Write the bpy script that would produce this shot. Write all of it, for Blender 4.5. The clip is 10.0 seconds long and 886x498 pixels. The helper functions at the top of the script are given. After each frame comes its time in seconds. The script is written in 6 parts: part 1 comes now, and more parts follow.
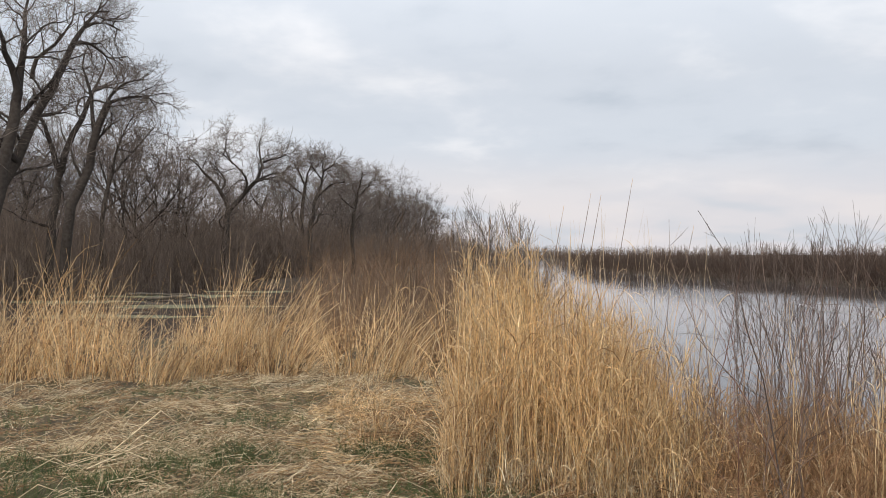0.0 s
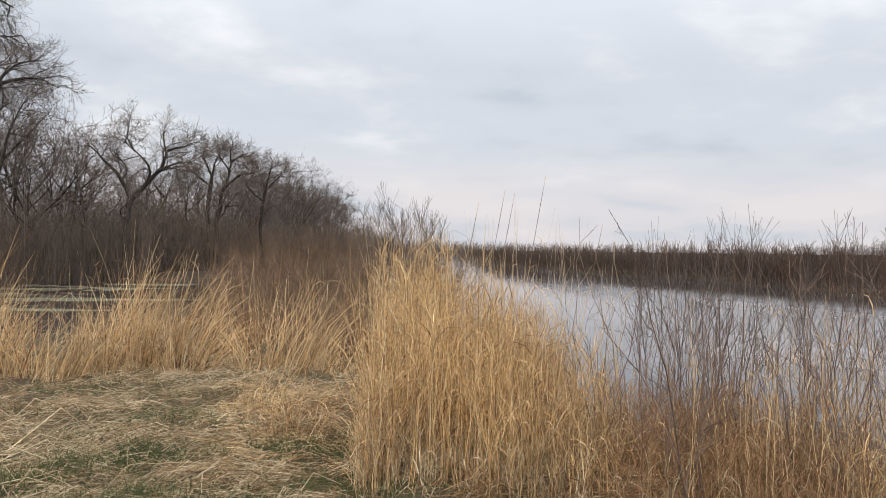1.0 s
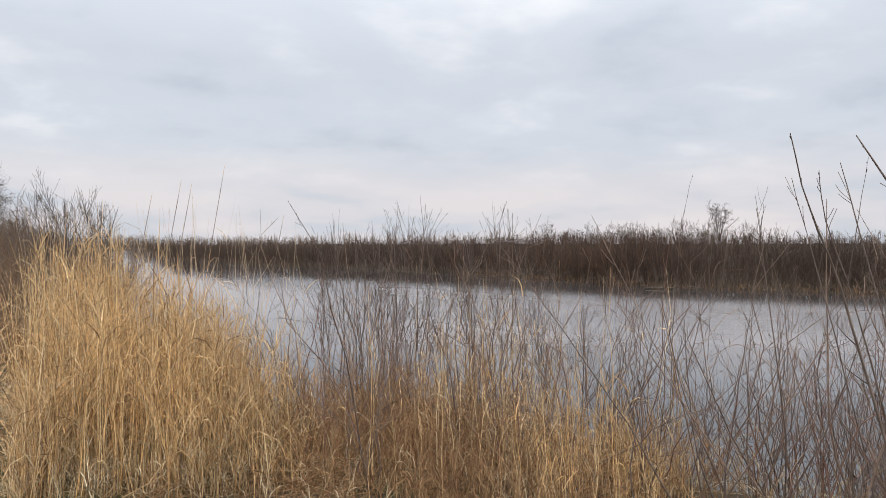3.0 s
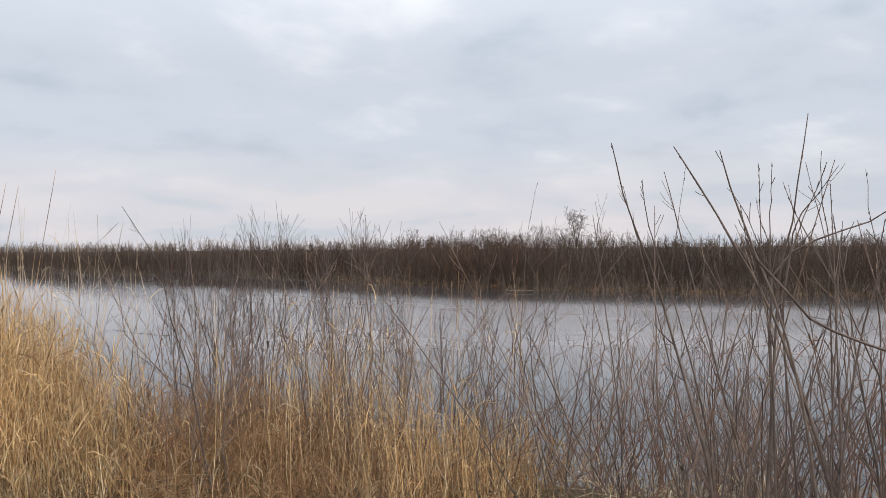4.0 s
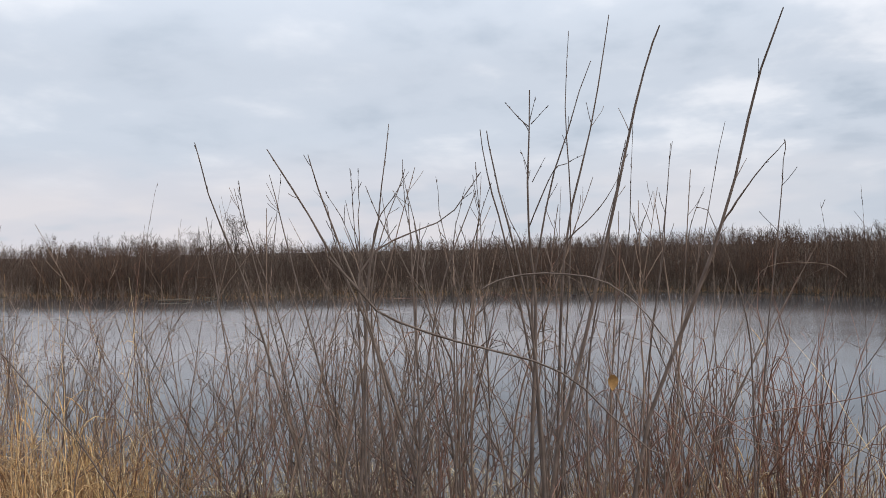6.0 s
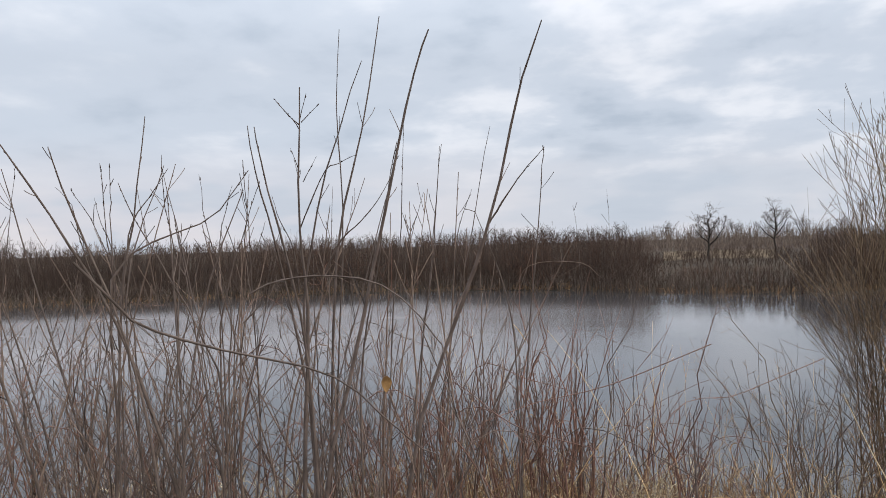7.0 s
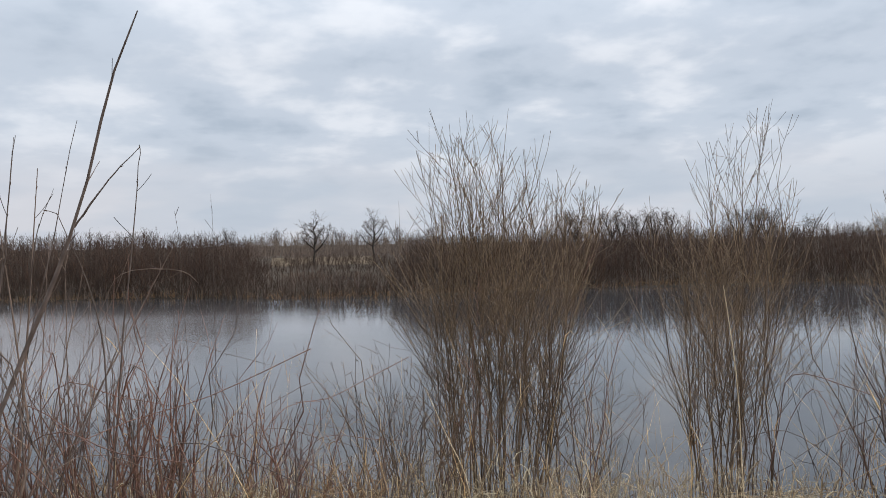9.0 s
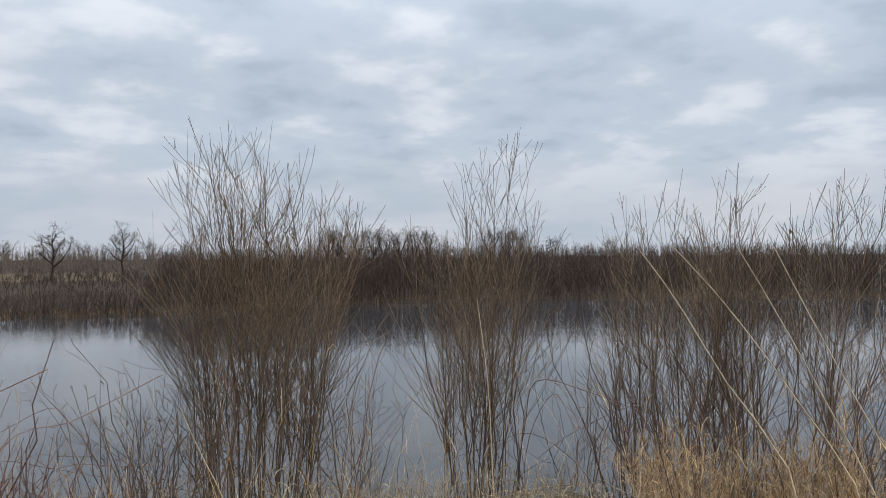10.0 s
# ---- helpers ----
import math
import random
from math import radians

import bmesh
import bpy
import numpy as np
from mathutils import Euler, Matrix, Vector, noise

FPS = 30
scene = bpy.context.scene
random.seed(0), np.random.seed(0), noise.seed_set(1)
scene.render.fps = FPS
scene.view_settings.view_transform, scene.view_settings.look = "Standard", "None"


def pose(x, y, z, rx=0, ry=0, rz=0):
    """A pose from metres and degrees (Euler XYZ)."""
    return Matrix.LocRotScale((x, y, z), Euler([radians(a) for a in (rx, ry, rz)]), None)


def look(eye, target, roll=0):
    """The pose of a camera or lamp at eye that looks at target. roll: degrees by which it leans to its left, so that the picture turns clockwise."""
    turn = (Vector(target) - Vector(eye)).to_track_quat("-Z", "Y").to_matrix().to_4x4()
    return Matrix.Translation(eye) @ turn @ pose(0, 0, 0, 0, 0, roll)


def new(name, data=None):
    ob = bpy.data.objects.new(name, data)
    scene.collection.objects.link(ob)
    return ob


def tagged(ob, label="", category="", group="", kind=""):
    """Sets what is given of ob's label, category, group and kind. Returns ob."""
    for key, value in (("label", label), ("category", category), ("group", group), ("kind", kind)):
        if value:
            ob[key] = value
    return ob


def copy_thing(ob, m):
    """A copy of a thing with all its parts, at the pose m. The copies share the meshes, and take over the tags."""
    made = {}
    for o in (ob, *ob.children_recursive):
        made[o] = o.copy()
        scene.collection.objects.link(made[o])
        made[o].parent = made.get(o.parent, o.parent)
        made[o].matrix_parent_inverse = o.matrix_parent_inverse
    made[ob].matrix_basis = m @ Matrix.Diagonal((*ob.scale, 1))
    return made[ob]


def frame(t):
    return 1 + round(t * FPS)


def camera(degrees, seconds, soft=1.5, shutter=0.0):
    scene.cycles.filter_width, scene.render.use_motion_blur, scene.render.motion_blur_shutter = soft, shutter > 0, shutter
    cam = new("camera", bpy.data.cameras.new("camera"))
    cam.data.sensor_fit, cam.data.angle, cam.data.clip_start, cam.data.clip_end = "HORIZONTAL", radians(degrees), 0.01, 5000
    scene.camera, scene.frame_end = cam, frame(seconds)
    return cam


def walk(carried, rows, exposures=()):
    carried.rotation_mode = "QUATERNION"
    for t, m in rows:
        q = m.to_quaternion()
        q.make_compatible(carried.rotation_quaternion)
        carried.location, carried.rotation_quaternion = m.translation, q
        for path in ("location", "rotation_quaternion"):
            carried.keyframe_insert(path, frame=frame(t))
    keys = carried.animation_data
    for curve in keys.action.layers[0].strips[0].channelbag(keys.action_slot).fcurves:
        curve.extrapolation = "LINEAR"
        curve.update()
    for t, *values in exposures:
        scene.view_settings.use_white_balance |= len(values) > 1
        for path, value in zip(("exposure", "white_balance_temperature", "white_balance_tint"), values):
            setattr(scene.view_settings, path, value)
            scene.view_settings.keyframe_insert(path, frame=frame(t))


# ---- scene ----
from math import sin, cos, tan, pi

cam = camera(58.5, 10.0, soft=0.9)
# seconds, x, y, z, pitch, roll, heading clockwise from north
PATH = [
    (0.0, 0.000, 0.000, 1.600, 0.39, 0.04, 0.00),
    (0.5, -0.028, -0.013, 1.607, 0.27, 0.40, 2.75),
    (1.0, -0.041, -0.027, 1.602, 0.03, 0.72, 6.49),
    (1.5, -0.053, -0.031, 1.602, 0.08, 0.82, 10.74),
    (2.0, -0.074, -0.045, 1.598, 0.05, 0.31, 14.84),
    (2.5, -0.069, -0.055, 1.599, -0.28, 0.09, 21.69),
    (2.7, -0.055, -0.059, 1.593, -0.35, 0.00, 24.96),
    (3.8, 0.057, -0.096, 1.599, -0.15, -0.33, 36.60),
    (4.0, 0.073, -0.105, 1.598, -0.04, -0.46, 38.63),
    (4.5, 0.112, -0.150, 1.590, 0.03, -0.81, 45.36),
    (5.0, 0.157, -0.198, 1.582, -0.25, -1.25, 52.21),
    (5.2, 0.173, -0.221, 1.581, -0.32, -1.34, 55.43),
    (6.3, 0.220, -0.318, 1.572, 0.17, -1.20, 65.92),
    (6.5, 0.231, -0.311, 1.570, 0.16, -1.30, 69.09),
    (7.0, 0.272, -0.286, 1.576, -0.25, -1.64, 79.10),
    (7.5, 0.292, -0.298, 1.570, -0.68, -1.76, 88.05),
    (8.0, 0.290, -0.309, 1.570, -0.54, -1.49, 94.26),
    (8.5, 0.285, -0.312, 1.574, -0.49, -1.04, 99.94),
    (9.0, 0.296, -0.313, 1.579, -0.45, -1.02, 106.89),
    (9.5, 0.294, -0.307, 1.572, 0.02, -0.69, 114.94),
    (10.0, 0.284, -0.306, 1.562, 0.57, -0.42, 123.93),
]


def aim(x, y, z, pitch, roll, heading):
    return pose(x, y, z, 0, 0, -heading) @ pose(0, 0, 0, 90 + pitch) @ pose(0, 0, 0, 0, 0, roll)


EXPOSURES = [(0.0, 0.02, 6700, 10), (2.5, 0.0, 6650, 10), (4.5, -0.05, 6500, 10), (6.5, -0.05, 6400, 10), (7.5, -0.09, 6350, 10), (9.0, -0.15, 6300, 9), (10.0, -0.26, 6200, 8)]
walk(cam, [(row[0], aim(*row[1:])) for row in PATH], EXPOSURES)

# ---- sky and sun ----
SUN_AZ, SUN_EL = 195.0, 38.0
world = bpy.data.worlds.new("overcast_sky")
scene.world = world
world.use_nodes = True
wn, wl = world.node_tree.nodes, world.node_tree.links
wn.clear()


def wmath(op, a, b=None, clamp=False):
    n = wn.new("ShaderNodeMath")
    n.operation, n.use_clamp = op, clamp
    for k, v in enumerate((a, b)):
        if v is None:
            continue
        if isinstance(v, (int, float)):
            n.inputs[k].default_value = v
        else:
            wl.new(v, n.inputs[k])
    return n.outputs[0]


def wramp(fac, stops, smooth=True):
    n = wn.new("ShaderNodeValToRGB")
    n.color_ramp.interpolation = "EASE" if smooth else "LINEAR"
    e = n.color_ramp.elements
    while len(e) < len(stops):
        e.new(0.5)
    for k, (p, c) in enumerate(stops):
        e[k].position, e[k].color = p, (*c, 1)
    wl.new(fac, n.inputs[0])
    return n.outputs[0]


def wmix(fac, a, b, kind="MIX"):
    n = wn.new("ShaderNodeMix")
    n.data_type, n.blend_type = "RGBA", kind
    for k, v in ((0, fac), (6, a), (7, b)):
        if isinstance(v, (int, float)):
            n.inputs[k].default_value = v
        elif isinstance(v, tuple):
            n.inputs[k].default_value = (*v, 1)
        else:
            wl.new(v, n.inputs[k])
    return n.outputs[2]


direction = wn.new("ShaderNodeTexCoord").outputs["Generated"]
split = wn.new("ShaderNodeSeparateXYZ")
wl.new(direction, split.inputs[0])
dx, dy, dz = split.outputs
up = wmath("MAXIMUM", dz, 0.0)
# a flat cloud deck seen from below: plan coordinates spread towards the horizon
deck = wmath("ADD", up, 0.2)
plan = wn.new("ShaderNodeCombineXYZ")
wl.new(wmath("DIVIDE", dx, deck), plan.inputs[0])
wl.new(wmath("DIVIDE", dy, deck), plan.inputs[1])


def wnoise(scale, detail, rough, shift, distort=0.0):
    m = wn.new("ShaderNodeMapping")
    m.inputs["Location"].default_value = shift
    wl.new(plan.outputs[0], m.inputs[0])
    n = wn.new("ShaderNodeTexNoise")
    n.inputs["Scale"].default_value = scale
    n.inputs["Detail"].default_value = detail
    n.inputs["Roughness"].default_value = rough
    n.inputs["Distortion"].default_value = distort
    wl.new(m.outputs[0], n.inputs["Vector"])
    return n.outputs[0]


broad = wnoise(0.55, 3.0, 0.5, (3.1, 1.7, 0.0), 0.2)
fine = wnoise(2.1, 5.0, 0.52, (7.3, 2.2, 0.0), 0.1)
puffs = wnoise(3.7, 5.0, 0.5, (1.9, 5.6, 0.0), 0.1)
# the deck is smooth in the north and breaks into puffs towards the south-east
south_east = wmath("ADD", wmath("MULTIPLY", dx, 0.62), wmath("MULTIPLY", dy, -0.62))
broken = wramp(south_east, [(0.05, (0.12, 0.12, 0.12)), (0.75, (1, 1, 1))])
cloud = wmath("ADD", wmath("MULTIPLY", broad, 0.35), wmath("MULTIPLY", fine, 0.65))
cloud = wmath("ADD", cloud, wmath("MULTIPLY", wmath("SUBTRACT", puffs, 0.5), wmath("MULTIPLY", broken, 0.5)))
cloud = wmath("ADD", 0.5, wmath("MULTIPLY", wmath("SUBTRACT", cloud, 0.49), wmath("ADD", 0.72, wmath("MULTIPLY", broken, 0.28))))
deck_col = wramp(cloud, [(0.34, (0.50, 0.565, 0.655)), (0.50, (0.635, 0.69, 0.775)), (0.66, (0.86, 0.88, 0.93))])
# paler and slightly pink low down in the north, blue-grey in the south-east, with thin grey bars
bars = wnoise(1.1, 3.0, 0.5, (2.6, 8.1, 0.0), 0.0)
low_pink = wramp(bars, [(0.36, (0.60, 0.63, 0.70)), (0.47, (0.71, 0.69, 0.735)), (0.62, (0.78, 0.735, 0.755))])
low_grey = wramp(bars, [(0.36, (0.57, 0.62, 0.70)), (0.50, (0.64, 0.67, 0.735)), (0.64, (0.72, 0.72, 0.765))])
low_col = wmix(broken, low_pink, low_grey)
low = wramp(up, [(0.0, (1, 1, 1)), (0.05, (0.85, 0.85, 0.85)), (0.15, (0, 0, 0))])
clouds = wmix(low, deck_col, low_col)
# an overcast sky is about twice as bright overhead as low down
rise = wramp(up, [(0.22, (1, 1, 1)), (0.95, (2.5, 2.48, 2.42))], smooth=False)
clouds = wmix(1.0, clouds, rise, "MULTIPLY")
sky = wn.new("ShaderNodeTexSky")
sky.sky_type = "NISHITA"
sky.sun_disc = False
sky.sun_elevation, sky.sun_rotation = radians(SUN_EL), radians(SUN_AZ)
sky_part = wn.new("ShaderNodeBackground")
sky_part.inputs["Strength"].default_value = 0.004
wl.new(sky.outputs[0], sky_part.inputs["Color"])
cloud_part = wn.new("ShaderNodeBackground")
cloud_part.inputs["Strength"].default_value = 1.0
wl.new(clouds, cloud_part.inputs["Color"])
both = wn.new("ShaderNodeAddShader")
wl.new(sky_part.outputs[0], both.inputs[0])
wl.new(cloud_part.outputs[0], both.inputs[1])
wl.new(both.outputs[0], wn.new("ShaderNodeOutputWorld").inputs[0])

sun = new("sun", bpy.data.lights.new("sun", "SUN"))
sun.data.energy, sun.data.angle, sun.data.color = 1.8, radians(14), (1.0, 0.94, 0.85)
sun.matrix_world = look((60 * sin(radians(SUN_AZ)), 60 * cos(radians(SUN_AZ)), 60 * tan(radians(SUN_EL))), (0, 0, 0))

# ---- materials ----


class Nodes:
    """A node material under construction."""

    def __init__(self, name):
        self.m = bpy.data.materials.new(name)
        self.m.use_nodes = True
        self.t = self.m.node_tree
        self.t.nodes.clear()
        self.out = self.t.nodes.new("ShaderNodeOutputMaterial")
        self.bsdf = self.t.nodes.new("ShaderNodeBsdfPrincipled")
        self.t.links.new(self.bsdf.outputs[0], self.out.inputs[0])
        self.where = self.t.nodes.new("ShaderNodeNewGeometry")

    def put(self, v, socket):
        if isinstance(v, (int, float)):
            socket.default_value = v
        elif isinstance(v, tuple):
            socket.default_value = (*v, 1) if len(v) == 3 and socket.type == "RGBA" else v
        else:
            self.t.links.new(v, socket)

    def noise(self, scale, detail=4.0, rough=0.55, stretch=(1, 1, 1), distort=0.0):
        m = self.t.nodes.new("ShaderNodeMapping")
        m.inputs["Scale"].default_value = stretch
        self.t.links.new(self.where.outputs["Position"], m.inputs[0])
        n = self.t.nodes.new("ShaderNodeTexNoise")
        n.inputs["Scale"].default_value, n.inputs["Detail"].default_value = scale, detail
        n.inputs["Roughness"].default_value, n.inputs["Distortion"].default_value = rough, distort
        self.t.links.new(m.outputs[0], n.inputs["Vector"])
        return n.outputs[0]

    def ramp(self, fac, stops):
        n = self.t.nodes.new("ShaderNodeValToRGB")
        e = n.color_ramp.elements
        while len(e) < len(stops):
            e.new(0.5)
        for k, (p, c) in enumerate(stops):
            e[k].position, e[k].color = p, (*c, 1)
        self.t.links.new(fac, n.inputs[0])
        return n.outputs[0]

    def mix(self, fac, a, b, kind="MIX"):
        n = self.t.nodes.new("ShaderNodeMix")
        n.data_type, n.blend_type = "RGBA", kind
        for k, v in ((0, fac), (6, a), (7, b)):
            self.put(v, n.inputs[k])
        return n.outputs[2]

    def math(self, op, a, b=0.0, clamp=False):
        n = self.t.nodes.new("ShaderNodeMath")
        n.operation, n.use_clamp = op, clamp
        self.put(a, n.inputs[0])
        self.put(b, n.inputs[1])
        return n.outputs[0]

    def bump(self, height, strength, distance):
        n = self.t.nodes.new("ShaderNodeBump")
        n.inputs["Strength"].default_value, n.inputs["Distance"].default_value = strength, distance
        self.t.links.new(height, n.inputs["Height"])
        self.t.links.new(n.outputs[0], self.bsdf.inputs["Normal"])

    def done(self, color, rough=0.8, spec=0.25):
        self.put(color, self.bsdf.inputs["Base Color"])
        self.put(rough, self.bsdf.inputs["Roughness"])
        self.bsdf.inputs["Specular IOR Level"].default_value = spec
        return self.m


def plant(name, shades, patch=1.2, grain=45.0, rough=0.75, spec=0.2):
    """Dry stems: each piece takes its own shade, patches of the stand and short marks along the stem vary it."""
    n = Nodes(name)
    own = n.where.outputs["Random Per Island"]
    stops = [(k / max(1, len(shades) - 1), c) for k, c in enumerate(shades)]
    col = n.ramp(own, stops)
    big = n.ramp(n.noise(patch, 3.0), [(0.3, (0.72, 0.70, 0.68)), (0.7, (1.18, 1.16, 1.12))])
    col = n.mix(1.0, col, big, "MULTIPLY")
    small = n.ramp(n.noise(grain, 2.0), [(0.35, (0.74, 0.72, 0.70)), (0.65, (1.15, 1.14, 1.12))])
    col = n.mix(1.0, col, small, "MULTIPLY")
    return n.done(col, rough, spec)


REED = plant("dry_golden_reed", [(0.340, 0.199, 0.088), (0.740, 0.491, 0.247), (0.880, 0.661, 0.389), (0.220, 0.123, 0.057), (0.820, 0.538, 0.265), (0.660, 0.406, 0.185), (0.950, 0.756, 0.486), (0.150, 0.085, 0.045), (0.930, 0.661, 0.335)], 1.6, 30)
TAN = plant("dry_tan_grass", [(0.300, 0.179, 0.085), (0.800, 0.566, 0.313), (0.950, 0.756, 0.491), (0.170, 0.098, 0.054), (0.700, 0.453, 0.232), (0.900, 0.661, 0.384)], 1.4, 30)
STRAW = plant("flattened_straw", [(0.20, 0.14, 0.085), (0.62, 0.50, 0.33), (0.80, 0.69, 0.50), (0.26, 0.18, 0.105), (0.50, 0.37, 0.23)], 1.1, 40)
RUST = plant("rusty_dead_grass", [(0.162, 0.087, 0.048), (0.342, 0.198, 0.105), (0.532, 0.368, 0.211), (0.218, 0.121, 0.066), (0.408, 0.241, 0.128)], 1.5, 30)
GREEN = plant("new_green_grass", [(0.050, 0.075, 0.028), (0.085, 0.12, 0.045), (0.14, 0.165, 0.075)], 1.3, 30, 0.6)
GREY_TWIG = plant("grey_brown_willow_twigs", [(0.075, 0.049, 0.041), (0.200, 0.138, 0.109), (0.115, 0.078, 0.063), (0.380, 0.280, 0.218), (0.155, 0.104, 0.084)], 1.4, 22, 0.7, 0.3)
RED_TWIG = plant("reddish_shrub_twigs", [(0.12, 0.062, 0.05), (0.27, 0.148, 0.108), (0.17, 0.092, 0.07), (0.40, 0.25, 0.18)], 1.4, 22, 0.7, 0.3)
GOLD_TWIG = plant("yellow_brown_willow_twigs", [(0.085, 0.060, 0.042), (0.24, 0.165, 0.102), (0.14, 0.095, 0.062), (0.40, 0.29, 0.185)], 1.4, 22, 0.7, 0.3)
BARK = plant("young_willow_bark", [(0.053, 0.040, 0.036), (0.129, 0.099, 0.087), (0.230, 0.180, 0.157)], 2.0, 16, 0.8, 0.25)
DARK_BARK = plant("dark_tree_bark", [(0.04, 0.034, 0.031), (0.06, 0.051, 0.046), (0.08, 0.068, 0.06)], 0.6, 6, 0.9, 0.15)
FINE_TWIG = plant("dark_tree_twigs", [(0.125, 0.105, 0.096), (0.18, 0.151, 0.138), (0.225, 0.188, 0.168)], 0.3, 4, 0.9, 0.1)
RED_THICKET = plant("red_brown_willow_thicket", [(0.085, 0.050, 0.037), (0.15, 0.089, 0.062), (0.11, 0.066, 0.048)], 0.12, 2.0, 0.85, 0.15)
THICKET = plant("brown_willow_thicket", [(0.060, 0.042, 0.034), (0.100, 0.071, 0.058), (0.078, 0.055, 0.045)], 0.10, 2.0, 0.85, 0.15)
UNDER = plant("dark_woodland_brush", [(0.133, 0.105, 0.091), (0.209, 0.166, 0.141), (0.171, 0.134, 0.115), (0.266, 0.212, 0.176)], 0.10, 2.0, 0.9, 0.1)
SCRUB = plant("brown_bank_scrub", [(0.11, 0.075, 0.055), (0.24, 0.16, 0.105), (0.16, 0.105, 0.075), (0.30, 0.21, 0.14)], 0.4, 4.0, 0.85, 0.15)
PALE_WOOD = plant("weathered_driftwood", [(0.10, 0.085, 0.07), (0.16, 0.138, 0.112)], 2.0, 9.0, 0.85, 0.2)
PALE_STALK = plant("bleached_reed_stalk", [(0.62, 0.48, 0.32), (0.78, 0.63, 0.44)], 2.0, 25, 0.7, 0.25)
LEAF = plant("curled_brown_leaf", [(0.42, 0.25, 0.10), (0.36, 0.20, 0.08)], 6.0, 60.0, 0.7, 0.3)


def ground_material():
    n = Nodes("matted_bank_soil")
    mud = n.ramp(n.noise(3.0, 6.0), [(0.3, (0.055, 0.043, 0.030)), (0.7, (0.12, 0.094, 0.062))])
    thatch = n.ramp(n.noise(26.0, 5.0, 0.65), [(0.3, (0.07, 0.05, 0.032)), (0.55, (0.15, 0.112, 0.07)), (0.75, (0.27, 0.21, 0.135))])
    green = n.ramp(n.noise(18.0, 4.0), [(0.3, (0.03, 0.05, 0.018)), (0.7, (0.075, 0.10, 0.04))])
    col = n.mix(n.ramp(n.noise(1.3, 4.0), [(0.40, (0, 0, 0)), (0.58, (1, 1, 1))]), mud, thatch)
    # green only on the open bank, away from the shrubs
    axes = n.t.nodes.new("ShaderNodeSeparateXYZ")
    n.t.links.new(n.where.outputs["Position"], axes.inputs[0])
    open_bank = n.math("SUBTRACT", 1.0, n.math("DIVIDE", n.math("SUBTRACT", axes.outputs[0], 0.8), 1.5, True))
    green = n.mix(open_bank, mud, green)
    col = n.mix(n.ramp(n.noise(0.9, 5.0, 0.6, (1, 1.4, 1)), [(0.47, (0, 0, 0)), (0.62, (0.35, 0.35, 0.35))]), col, green)
    # tan hay meadow and marsh away from the bank
    marsh = n.ramp(n.noise(0.5, 6.0, 0.6), [(0.3, (0.04, 0.031, 0.023)), (0.7, (0.085, 0.064, 0.046))])
    far = n.t.nodes.new("ShaderNodeVectorMath")
    far.operation = "LENGTH"
    n.t.links.new(n.where.outputs["Position"], far.inputs[0])
    away = n.math("DIVIDE", n.math("SUBTRACT", far.outputs["Value"], 14.0), 14.0, True)
    col = n.mix(away, col, marsh)
    n.bump(n.noise(22.0, 6.0, 0.7), 0.7, 0.05)
    return n.done(col, 0.95, 0.1)


def hay_material():
    n = Nodes("cut_hay_meadow")
    hay = n.ramp(n.noise(0.12, 6.0, 0.6), [(0.3, (0.09, 0.066, 0.042)), (0.5, (0.14, 0.104, 0.066)), (0.7, (0.20, 0.15, 0.095))])
    n.bump(n.noise(6.0, 6.0, 0.7), 0.7, 0.1)
    return n.done(hay, 0.95, 0.1)


def water_material():
    n = Nodes("still_murky_water")
    murk_and_glare = n.ramp(n.noise(0.12, 3.0), [(0.3, (0.175, 0.154, 0.149)), (0.7, (0.235, 0.208, 0.202))])
    small = n.noise(2.2, 3.0, 0.5, (1.0, 1.0, 1.0), 0.3)
    broad_wave = n.noise(0.5, 2.0, 0.5)
    ripple = n.noise(5.0, 2.0, 0.5)
    wave = n.math("ADD", n.math("MULTIPLY", small, 0.35), n.math("ADD", broad_wave, n.math("MULTIPLY", ripple, 0.12)))
    n.bump(wave, 0.10, 0.10)
    axes = n.t.nodes.new("ShaderNodeSeparateXYZ")
    n.t.links.new(n.where.outputs["Position"], axes.inputs[0])
    breeze = n.math("DIVIDE", n.math("ADD", axes.outputs[1], 8.0), 14.0, True)
    open_water = n.t.nodes.new("ShaderNodeAttribute")
    open_water.attribute_name = "open_water"
    breeze = n.math("MULTIPLY", breeze, open_water.outputs["Fac"])
    n.t.links.new(n.math("ADD", n.math("MULTIPLY", breeze, 0.03), 0.05), n.bsdf.inputs["Normal"].links[0].from_node.inputs["Strength"])
    # silty murk on open water, with reflected sky brightness painted in; sheltered end dark
    col = n.mix(breeze, (0.045, 0.045, 0.047), murk_and_glare)
    rough = n.mix(breeze, (0.045, 0.045, 0.045), (0.26, 0.26, 0.26))
    patches = n.ramp(n.noise(0.10, 3.0, 0.5, (1.0, 0.45, 1.0)), [(0.38, (0.75, 0.75, 0.75)), (0.62, (1.2, 1.2, 1.2))])
    rough = n.mix(1.0, rough, patches, "MULTIPLY")
    m = n.done(col, rough, 0.5)
    n.bsdf.inputs["IOR"].default_value = 1.33
    return m


def algae_material():
    n = Nodes("floating_duckweed")
    col = n.ramp(n.noise(2.0, 6.0, 0.7), [(0.3, (0.075, 0.075, 0.042)), (0.55, (0.15, 0.145, 0.085)), (0.75, (0.22, 0.205, 0.13))])
    return n.done(col, 0.8, 0.2)


GROUND, WATER, ALGAE, HAY = ground_material(), water_material(), algae_material(), hay_material()

# ---- mesh helpers ----
rng = np.random.default_rng(11)
WATER_Z = -0.8


